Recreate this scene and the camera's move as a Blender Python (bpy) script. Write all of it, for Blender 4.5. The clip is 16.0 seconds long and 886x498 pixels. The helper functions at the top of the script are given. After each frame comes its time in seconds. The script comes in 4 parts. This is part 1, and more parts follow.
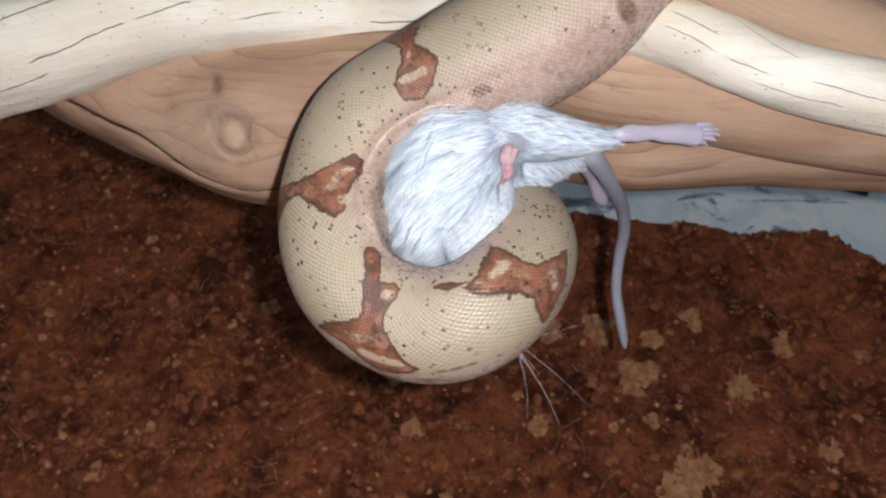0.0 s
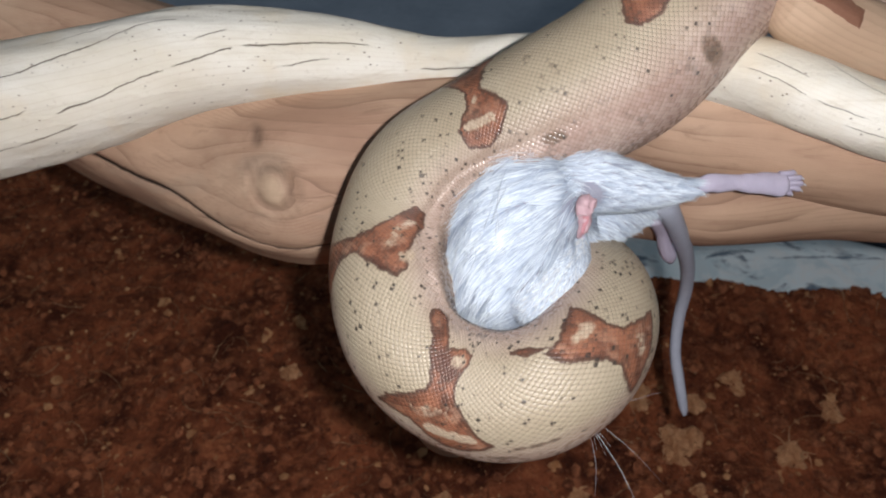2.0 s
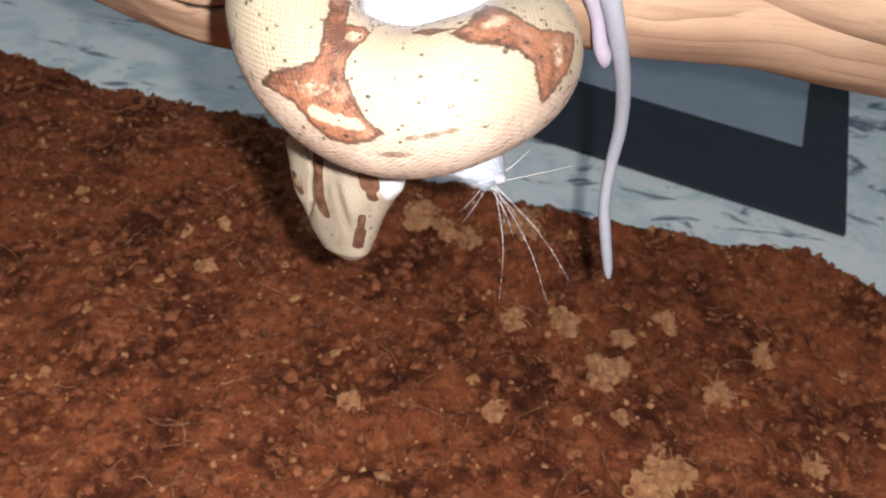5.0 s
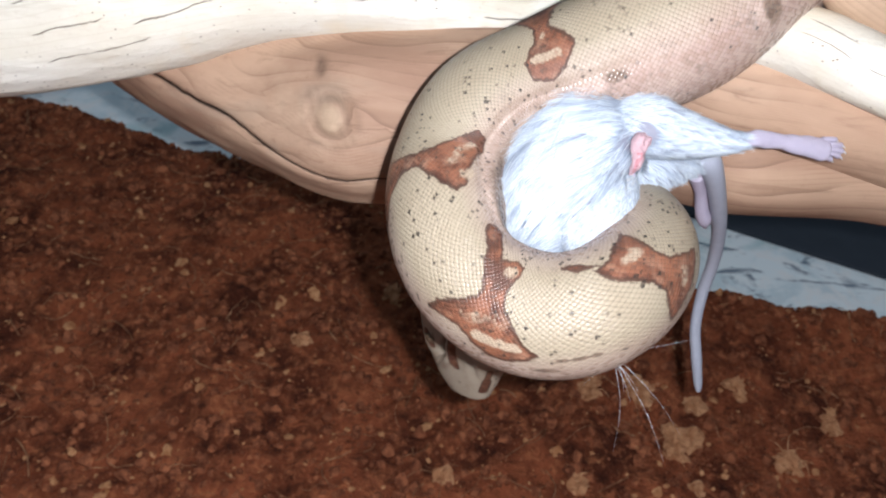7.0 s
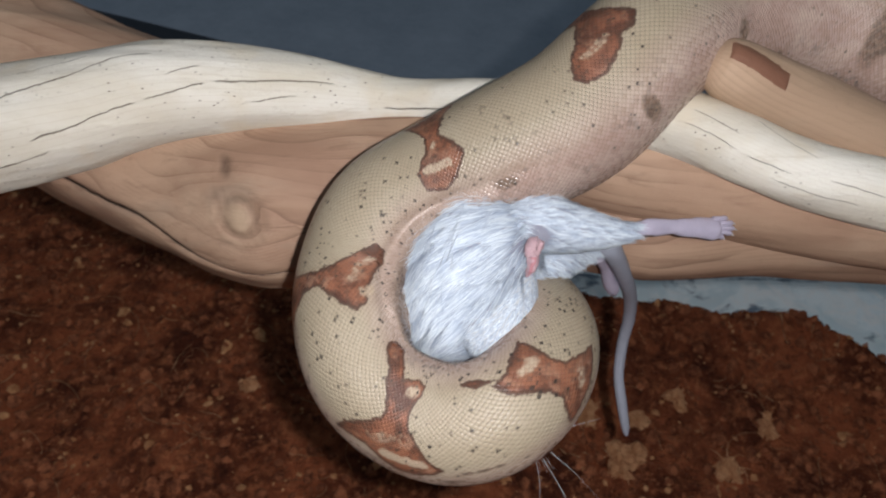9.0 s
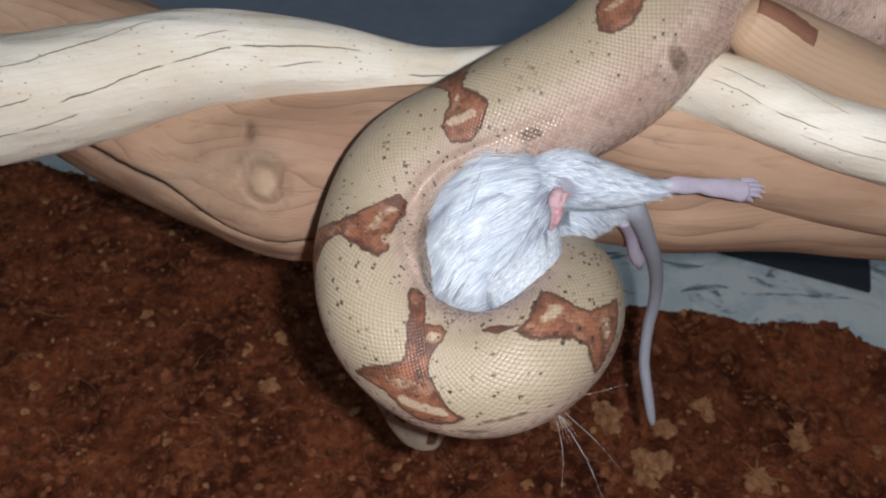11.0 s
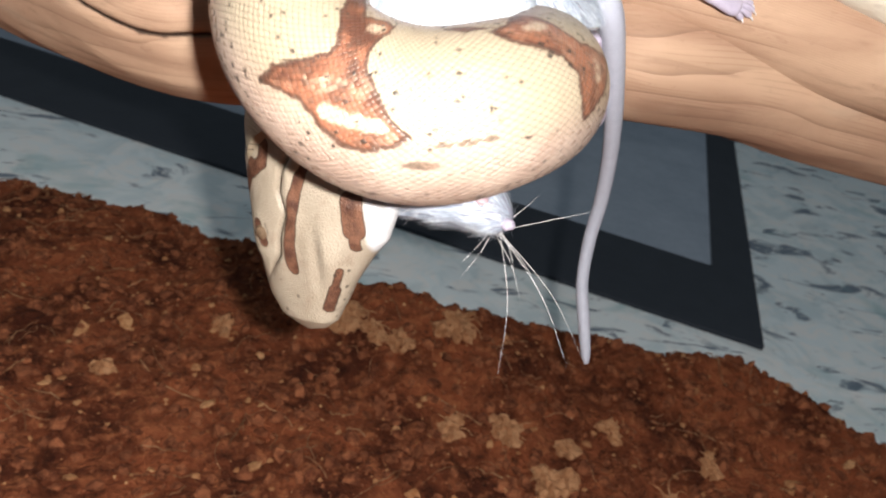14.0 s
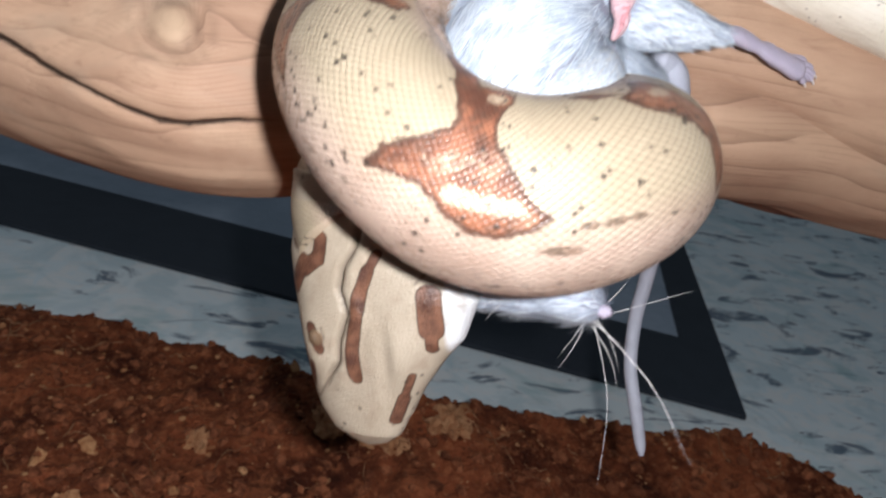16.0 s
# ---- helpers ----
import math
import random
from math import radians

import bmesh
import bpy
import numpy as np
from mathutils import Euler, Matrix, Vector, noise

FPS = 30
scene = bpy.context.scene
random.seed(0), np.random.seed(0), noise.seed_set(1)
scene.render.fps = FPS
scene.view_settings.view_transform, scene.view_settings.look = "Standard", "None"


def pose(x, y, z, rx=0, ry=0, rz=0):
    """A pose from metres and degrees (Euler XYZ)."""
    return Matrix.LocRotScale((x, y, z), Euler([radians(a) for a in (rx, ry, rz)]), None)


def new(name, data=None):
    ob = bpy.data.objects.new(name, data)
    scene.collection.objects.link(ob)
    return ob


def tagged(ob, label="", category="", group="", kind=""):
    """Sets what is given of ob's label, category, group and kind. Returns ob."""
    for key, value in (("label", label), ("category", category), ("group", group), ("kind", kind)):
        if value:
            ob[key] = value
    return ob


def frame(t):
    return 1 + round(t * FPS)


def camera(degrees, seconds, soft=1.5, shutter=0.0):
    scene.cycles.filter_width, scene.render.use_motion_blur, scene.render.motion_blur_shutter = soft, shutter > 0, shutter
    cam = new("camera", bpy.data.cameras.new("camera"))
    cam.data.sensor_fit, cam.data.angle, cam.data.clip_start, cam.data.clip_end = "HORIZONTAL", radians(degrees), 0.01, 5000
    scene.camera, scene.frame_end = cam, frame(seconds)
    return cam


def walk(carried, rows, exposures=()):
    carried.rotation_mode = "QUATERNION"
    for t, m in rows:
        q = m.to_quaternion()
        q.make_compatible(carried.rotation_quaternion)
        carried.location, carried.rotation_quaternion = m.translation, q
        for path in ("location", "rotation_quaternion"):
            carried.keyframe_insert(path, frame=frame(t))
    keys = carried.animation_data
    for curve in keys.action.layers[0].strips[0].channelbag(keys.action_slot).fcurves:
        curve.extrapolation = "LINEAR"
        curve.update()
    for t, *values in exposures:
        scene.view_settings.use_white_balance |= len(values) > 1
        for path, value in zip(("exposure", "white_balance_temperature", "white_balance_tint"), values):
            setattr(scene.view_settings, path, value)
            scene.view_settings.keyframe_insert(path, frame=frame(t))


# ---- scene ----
cam = camera(59.33, 16.0, soft=2.0, shutter=0.25)
PATH = [
    (0, -0.00000, 0.00000, 0.33500, 41.838, 0.000, -0.000),
    (0.5, -0.00988, 0.01315, 0.32007, 43.586, 0.565, -0.587),
    (1, -0.00558, 0.01447, 0.31494, 44.654, -0.273, -1.143),
    (1.5, -0.01468, 0.01533, 0.32574, 46.058, 0.185, -1.760),
    (2, -0.01470, 0.01067, 0.32359, 46.262, 0.070, -0.457),
    (2.5, -0.00643, 0.00769, 0.31235, 45.731, -0.329, -0.315),
    (3, -0.00381, 0.01750, 0.28489, 49.655, -1.282, 0.166),
    (3.5, -0.00130, -0.00332, 0.27367, 51.373, -4.804, -0.310),
    (4, 0.00064, -0.01511, 0.28362, 50.541, -3.567, -0.947),
    (4.2, 0.00054, -0.01992, 0.28031, 49.461, -4.081, -0.365),
    (6.3, -0.00964, -0.02001, 0.26313, 50.294, -7.976, 1.672),
    (6.5, -0.01576, -0.01644, 0.27611, 48.713, -6.132, 2.687),
    (7, -0.02640, -0.00935, 0.31115, 48.266, -4.225, 2.820),
    (7.5, -0.02669, 0.00913, 0.31321, 49.127, -2.515, 0.130),
    (8, -0.01112, 0.01970, 0.29745, 47.123, -4.104, -1.938),
    (8.5, -0.01196, 0.02117, 0.31131, 45.265, -3.720, -2.644),
    (9, -0.01434, 0.00752, 0.33608, 46.554, -2.869, -1.708),
    (9.2, -0.01544, 0.00139, 0.33655, 46.301, -2.662, -0.673),
    (11.3, -0.01266, -0.00474, 0.31942, 49.906, -2.114, 0.070),
    (11.5, -0.01080, -0.00496, 0.32084, 49.811, -2.032, 0.094),
    (12, -0.02403, -0.00399, 0.31532, 49.119, -2.312, 0.073),
    (12.5, -0.01632, 0.00530, 0.32213, 48.351, -2.365, -0.181),
    (13, -0.01002, -0.00054, 0.31313, 47.903, -1.931, -0.716),
    (13.5, -0.01223, -0.01691, 0.26667, 53.641, -6.687, 0.144),
    (14, -0.01758, -0.01058, 0.23801, 60.773, -12.055, -5.137),
    (14.5, -0.03311, -0.01142, 0.22026, 63.457, -14.150, -8.434),
    (15, -0.03410, 0.01062, 0.21411, 74.796, -11.298, -12.452),
    (15.5, -0.04412, -0.00003, 0.20630, 71.741, -12.757, -9.684),
    (16, -0.04103, 0.00759, 0.22688, 68.409, -11.334, -11.935),
]
EXPOSURES = [(0, 0.55, 6550, 10), (0.5, 0.5, 6550, 10), (1.5, 0.3, 6500, 10), (2.5, 0.25, 6550, 10), (3, 0.12, 6600, 10), (3.5, 0.3, 6600, 10), (4.2, 0.9, 6500, 10), (6.3, 1.5, 7700, 10), (6.6, 1.4, 7500, 10), (7, 1.0, 6150, 10), (7.5, 0.4, 6500, 10), (8, 0.0, 6500, 10), (8.5, 0.12, 6500, 10), (9, 0.25, 6500, 10), (12.5, 0.35, 6550, 10), (13, 0.4, 6550, 10), (13.5, 0.65, 6550, 10), (14, 0.9, 7000, 10), (14.5, 0.92, 6500, 10), (15, 0.25, 6450, 10), (16, 0.25, 6450, 10)]
walk(cam, [(t, pose(*p)) for t, *p in PATH], EXPOSURES)
# the close focus of the phone's lens
cam.data.dof.use_dof = True
cam.data.dof.focus_distance = 0.150
cam.data.dof.aperture_fstop = 46.0

# ---- light: a dim room, lit by the torch of the filming phone ----
world = bpy.data.worlds.new("world")
scene.world = world
world.use_nodes = True
world.node_tree.nodes["Background"].inputs[0].default_value = (0.75, 0.88, 1.0, 1)
world.node_tree.nodes["Background"].inputs[1].default_value = 0.115
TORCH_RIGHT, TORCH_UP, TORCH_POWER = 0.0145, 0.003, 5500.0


# ---- materials ----
class Mat:
    """A small builder of node materials."""

    def __init__(self, name, rough=0.5, metal=0.0, spec=0.5):
        self.m = bpy.data.materials.new(name)
        self.m.use_nodes = True
        self.t = self.m.node_tree
        self.b = self.t.nodes["Principled BSDF"]
        self.put(self.b, "Roughness", rough)
        self.put(self.b, "Metallic", metal)
        self.put(self.b, "Specular IOR Level", spec)

    def put(self, node, key, value):
        if isinstance(value, bpy.types.NodeSocket):
            self.t.links.new(value, node.inputs[key])
        elif isinstance(value, tuple) and len(value) == 3 and node.inputs[key].type == "RGBA":
            node.inputs[key].default_value = (*value, 1)
        else:
            node.inputs[key].default_value = value

    def node(self, kind, **inputs):
        n = self.t.nodes.new(kind)
        for key, value in inputs.items():
            self.put(n, key.replace("_", " "), value)
        return n

    def coord(self, scale=(1, 1, 1), turn=(0, 0, 0), shift=(0, 0, 0)):
        c = self.t.nodes.new("ShaderNodeTexCoord")
        n = self.node("ShaderNodeMapping", Vector=c.outputs["Object"], Scale=scale, Rotation=turn, Location=shift)
        return n.outputs[0]

    def attr(self, name):
        n = self.t.nodes.new("ShaderNodeAttribute")
        n.attribute_name = name
        return n.outputs["Fac"]

    def noise(self, vec, scale, detail=4.0, rough=0.55, distort=0.0):
        return self.node("ShaderNodeTexNoise", Vector=vec, Scale=scale, Detail=detail, Roughness=rough, Distortion=distort).outputs[0]

    def voronoi(self, vec, scale, feature="F1"):
        n = self.t.nodes.new("ShaderNodeTexVoronoi")
        n.feature = feature
        self.put(n, "Vector", vec)
        self.put(n, "Scale", scale)
        return n.outputs["Distance"]

    def math(self, op, a, b=0.0, clamp=False):
        n = self.t.nodes.new("ShaderNodeMath")
        n.operation, n.use_clamp = op, clamp
        self.put(n, 0, a)
        self.put(n, 1, b)
        return n.outputs[0]

    def step(self, v, lo, hi):
        n = self.t.nodes.new("ShaderNodeMapRange")
        n.interpolation_type = "SMOOTHSTEP"
        self.put(n, 0, v)
        self.put(n, 1, lo)
        self.put(n, 2, hi)
        return n.outputs[0]

    def mix(self, f, a, b, blend="MIX"):
        n = self.t.nodes.new("ShaderNodeMix")
        n.data_type, n.blend_type = "RGBA", blend
        for i, v in ((0, f), (6, a), (7, b)):
            if isinstance(v, bpy.types.NodeSocket):
                self.t.links.new(v, n.inputs[i])
            else:
                n.inputs[i].default_value = (*v, 1) if isinstance(v, tuple) else v
        return n.outputs[2]

    def base(self, colour):
        self.put(self.b, "Base Color", colour)
        return self

    def rough(self, v):
        self.put(self.b, "Roughness", v)
        return self

    def bump(self, height, distance, strength=1.0):
        n = self.node("ShaderNodeBump", Height=height, Distance=distance, Strength=strength)
        if self.b.inputs["Normal"].is_linked:
            self.put(n, "Normal", self.b.inputs["Normal"].links[0].from_socket)
        self.put(self.b, "Normal", n.outputs[0])
        return self


def make_snake_skin():
    k = Mat("snake_skin", 0.36, spec=0.5)
    along, around = k.attr("along"), k.attr("around")
    vec = k.coord()
    plus, minus = k.math("ADD", along, around), k.math("SUBTRACT", along, around)
    # one random number for each scale of the lattice
    place = k.node("ShaderNodeCombineXYZ", X=k.math("FLOOR", plus), Y=k.math("FLOOR", minus)).outputs[0]
    rnd = k.node("ShaderNodeTexWhiteNoise", Vector=place).outputs["Value"]
    shifted = k.t.nodes.new("ShaderNodeVectorMath")
    k.put(shifted, 0, place)
    shifted.inputs[1].default_value = (17.3, 5.1, 9.7)
    rnd2 = k.node("ShaderNodeTexWhiteNoise", Vector=shifted.outputs[0]).outputs["Value"]
    fine, wide = k.noise(vec, 900, 3), k.noise(vec, 90, 4)
    cream = k.mix(wide, (0.350, 0.282, 0.194), (0.425, 0.364, 0.268))
    flank = k.mix(k.step(wide, 0.35, 0.65), (0.420, 0.292, 0.245), (0.530, 0.400, 0.340))
    colour = k.mix(k.attr("flank"), cream, flank)
    grey = k.math("MULTIPLY", k.math("MULTIPLY", k.attr("flank"), k.step(k.noise(vec, 120, 3), 0.55, 0.68)), k.step(rnd2, 0.35, 0.6))
    colour = k.mix(k.math("MULTIPLY", grey, 0.5), colour, (0.129, 0.114, 0.106))
    wob = k.math("ADD", k.math("MULTIPLY", k.math("SUBTRACT", k.noise(vec, 420, 3), 0.5), 0.50), k.math("MULTIPLY", k.math("SUBTRACT", rnd, 0.5), 0.22))
    saddle = k.math("ADD", k.attr("saddle"), k.math("MULTIPLY", wob, k.step(k.attr("saddle"), 0.02, 0.2)))
    rust = k.mix(k.step(k.noise(vec, 170, 5, 0.65), 0.36, 0.60), (0.092, 0.034, 0.021), (0.265, 0.105, 0.058))
    rust = k.mix(k.math("MULTIPLY", k.step(k.noise(vec, 210, 3), 0.54, 0.70), 0.6), rust, (0.390, 0.220, 0.145))
    rust = k.mix(k.math("MULTIPLY", k.step(rnd2, 0.80, 0.95), 0.4), rust, (0.046, 0.024, 0.018))
    rim = k.math("MULTIPLY", k.step(saddle, 0.26, 0.46), k.step(saddle, 0.85, 0.56))
    colour = k.mix(k.step(saddle, 0.28, 0.60), colour, rust)
    colour = k.mix(k.math("MULTIPLY", rim, 0.82), colour, (0.060, 0.027, 0.019))
    colour = k.mix(k.step(k.math("ADD", k.attr("window"), k.math("MULTIPLY", wob, k.math("MULTIPLY", k.step(k.attr("window"), 0.02, 0.2), 1.7))), 0.2, 0.8), colour, (0.470, 0.365, 0.262))
    smudge = k.step(k.math("ADD", k.attr("smudge"), k.math("MULTIPLY", wob, k.step(k.attr("smudge"), 0.02, 0.2))), 0.15, 0.7)
    colour = k.mix(k.math("MULTIPLY", smudge, 0.88), colour, k.mix(k.step(fine, 0.4, 0.6), (0.115, 0.080, 0.058), (0.23, 0.15, 0.108)))
    # stretched skin folded inwards against the prey, browner, crease shade painted in
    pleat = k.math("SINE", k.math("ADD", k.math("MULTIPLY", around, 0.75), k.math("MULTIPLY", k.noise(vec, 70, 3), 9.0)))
    shaded_crease = k.math("MULTIPLY", k.attr("fold"), k.step(pleat, 0.35, 1.0))
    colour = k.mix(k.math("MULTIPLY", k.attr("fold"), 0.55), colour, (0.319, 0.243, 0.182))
    colour = k.mix(k.math("MULTIPLY", shaded_crease, 0.5), colour, (0.129, 0.091, 0.068))
    # single dark scales, in loose groups
    groups = k.math("ADD", k.math("MULTIPLY", k.noise(vec, 130, 2), 0.27), 0.838)
    # scale lattice
    cell = k.math("POWER", k.math("ABSOLUTE", k.math("MULTIPLY", k.math("SINE", k.math("MULTIPLY", plus, math.pi)), k.math("SINE", k.math("MULTIPLY", minus, math.pi)))), 0.45)
    dark = k.step(k.math("SUBTRACT", rnd, k.math("SUBTRACT", 1.921, groups)), 0.0, 0.012)
    dark = k.math("MULTIPLY", dark, k.step(k.math("SUBTRACT", cell, k.math("MULTIPLY", rnd2, 0.55)), 0.15, 0.4))
    dark = k.math("MULTIPLY", dark, k.step(k.noise(vec, 1500, 2), 0.34, 0.52))
    dark = k.math("MULTIPLY", dark, k.math("MAXIMUM", k.step(along, 190.0, 225.0), k.step(rnd2, 0.5, 0.55)))
    colour = k.mix(k.math("MULTIPLY", dark, 0.95), colour, (0.023, 0.017, 0.014))
    colour = k.mix(k.math("MULTIPLY", k.step(cell, 0.6, 0.15), k.math("SUBTRACT", 0.46, k.math("MULTIPLY", k.math("MAXIMUM", k.attr("flank"), k.attr("saddle")), 0.12))), colour, (0.167, 0.122, 0.087), "MULTIPLY")
    colour = k.mix(k.math("MULTIPLY", k.math("SUBTRACT", rnd2, 0.5), 0.22, True), colour, (0.182, 0.137, 0.099))
    k.base(k.mix(k.math("MULTIPLY", fine, 0.10), colour, (0.190, 0.144, 0.106)))
    k.bump(cell, 0.00024, 0.50).bump(wide, 0.0005, 0.3).bump(k.math("MULTIPLY", k.attr("fold"), pleat), 0.0005, 0.7)
    k.rough(k.math("SUBTRACT", k.math("ADD", 0.32, k.math("MULTIPLY", rnd, 0.12)), k.math("MULTIPLY", k.attr("flank"), 0.10)))
    return k.m


def make_head_skin():
    k = Mat("snake_head_skin", 0.4, spec=0.45)
    vec = k.coord()
    wide = k.noise(vec, 130, 4)
    colour = k.mix(wide, (0.300, 0.245, 0.180), (0.430, 0.375, 0.300))
    wob = k.math("MULTIPLY", k.math("SUBTRACT", k.noise(vec, 700, 3), 0.5), 0.28)
    mark = k.math("ADD", k.attr("saddle"), k.math("MULTIPLY", wob, k.step(k.attr("saddle"), 0.02, 0.2)))
    rust = k.mix(k.step(k.noise(vec, 400, 4), 0.3, 0.7), (0.066, 0.029, 0.020), (0.175, 0.084, 0.052))
    # shade of the long fold painted grey-brown, with the dark line marks
    colour = k.mix(k.math("MULTIPLY", k.attr("shaded_crease"), 0.8), colour, (0.085, 0.058, 0.042))
    colour = k.mix(k.attr("cheek"), colour, (0.62, 0.63, 0.65))
    colour = k.mix(k.math("MULTIPLY", k.step(k.noise(vec, 160, 3), 0.52, 0.68), 0.45), colour, (0.252, 0.189, 0.140))
    colour = k.mix(k.step(mark, 0.35, 0.6), colour, rust)
    colour = k.mix(k.math("MULTIPLY", k.math("MULTIPLY", k.step(mark, 0.25, 0.42), k.step(mark, 0.75, 0.5)), 0.7), colour, (0.042, 0.024, 0.017))
    dots = k.math("MULTIPLY", k.step(k.voronoi(vec, 420), 0.22, 0.14), k.step(k.noise(vec, 90, 1), 0.52, 0.6))
    k.base(k.mix(k.math("MULTIPLY", dots, 0.7), colour, (0.035, 0.025, 0.020)))
    cells = k.voronoi(vec, 1250, "DISTANCE_TO_EDGE")
    k.bump(k.step(cells, 0.0, 0.3), 0.00012, 0.45).bump(wide, 0.0005, 0.3)
    return k.m


def make_brown_wood():
    k = Mat("brown_driftwood", 0.68, spec=0.28)
    v = k.coord()
    streak = k.coord((9, 120, 120))
    low = k.noise(k.coord((6, 26, 26)), 2.0, 5, 0.6, 0.6)
    grain = k.noise(streak, 2.4, 6, 0.65, 0.5)
    # growth layers cut at a slant: long contour lines, wavy, crowded in places
    warp = k.math("MULTIPLY", k.noise(k.coord((6, 30, 30)), 1.5, 2, 0.45, 0.3), 26.0)
    level = k.math("ADD", k.math("MULTIPLY", k.attr("grain"), 30.0), warp)
    lines = k.math("SINE", level)
    saw = k.math("FRACT", k.math("MULTIPLY", level, 0.159))
    fine = k.math("SINE", k.math("ADD", k.math("MULTIPLY", k.attr("grain"), 190.0), k.math("MULTIPLY", warp, 2.6)))
    patchy = k.step(k.noise(k.coord((16, 50, 50)), 1.5, 3), 0.34, 0.62)
    colour = k.mix(k.step(low, 0.3, 0.7), (0.310, 0.186, 0.126), (0.450, 0.300, 0.206))
    colour = k.mix(k.math("MULTIPLY", k.step(saw, 0.35, 1.0), k.math("MULTIPLY", patchy, 0.38)), colour, (0.205, 0.115, 0.074))
    colour = k.mix(k.math("MULTIPLY", k.math("MULTIPLY", k.step(saw, 0.84, 0.985), patchy), 0.32), colour, (0.120, 0.066, 0.043))
    colour = k.mix(k.math("MULTIPLY", k.math("MULTIPLY", k.step(fine, 0.5, 1.0), k.step(k.noise(k.coord((30, 90, 90)), 1.5, 3), 0.45, 0.6)), 0.25), colour, (0.180, 0.100, 0.064))
    colour = k.mix(k.math("MULTIPLY", k.step(grain, 0.54, 0.70), 0.42), colour, (0.185, 0.105, 0.070))
    colour = k.mix(k.math("MULTIPLY", k.step(k.noise(v, 38, 4), 0.5, 0.75), 0.5), colour, (0.540, 0.395, 0.280))
    colour = k.mix(k.math("MULTIPLY", k.step(k.noise(k.coord((8, 30, 30), (0, 0, 0), (3, 1, 2)), 2.2, 4), 0.55, 0.7), 0.35), colour, (0.300, 0.235, 0.180))
    colour = k.mix(k.math("MULTIPLY", k.attr("knot"), 0.6), colour, (0.470, 0.350, 0.240))
    colour = k.mix(k.math("MULTIPLY", k.step(k.noise(v, 420, 4, 0.7), 0.62, 0.75), 0.25), colour, (0.140, 0.080, 0.052))
    wander = k.math("ADD", k.math("MULTIPLY", k.math("SUBTRACT", k.noise(v, 260, 4, 0.6), 0.5), 3.2), k.math("MULTIPLY", k.math("SUBTRACT", k.noise(v, 70, 2), 0.5), 2.4))
    slit = k.math("ABSOLUTE", k.math("ADD", k.attr("split"), wander))
    slit = k.math("MULTIPLY", k.step(slit, k.math("ADD", 0.5, k.math("MULTIPLY", k.noise(k.coord(shift=(5, 2, 7)), 120, 2), 2.2)), 0.25), k.attr("open"))
    colour = k.mix(k.math("MULTIPLY", k.math("MAXIMUM", k.attr("crack"), slit), 0.93), colour, (0.020, 0.011, 0.0075))
    k.base(colour).bump(k.math("SUBTRACT", 1.0, slit), 0.0012, 0.8).bump(saw, 0.00014, 0.25).bump(grain, 0.0006, 0.6).bump(k.noise(v, 600, 3), 0.0002, 0.5)
    return k.m


# fine cracks of the bleached limb: where it starts and ends along x, its angle there, half width
CRACKS = [(-0.135, 0.02, -0.075, -0.565, 0.020), (-0.1058, 0.597, -0.0782, 0.346, 0.022), (-0.0782, 0.346, -0.0618, 0.094, 0.024), (-0.0618, 0.094, -0.030, -0.11, 0.030), (-0.130, 0.52, -0.1104, 0.408, 0.016),
          (-0.0732, -0.094, -0.063, -0.251, 0.016), (-0.0552, 0.565, -0.0394, 0.314, 0.022), (-0.1103, -0.628, -0.0909, -0.691, 0.012), (-0.128, 0.95, -0.100, 0.86, 0.014), (-0.02, 0.55, 0.0, 0.40, 0.05),
          (0.0493, -0.346, 0.0607, -0.157, 0.022), (0.0473, 0.063, 0.0604, 0.314, 0.022), (0.0604, 0.314, 0.0720, 0.245, 0.020), (0.0629, -1.037, 0.0779, -0.314, 0.022), (0.078, 0.10, 0.105, 0.20, 0.018), (0.066, 0.62, 0.088, 0.60, 0.014)]


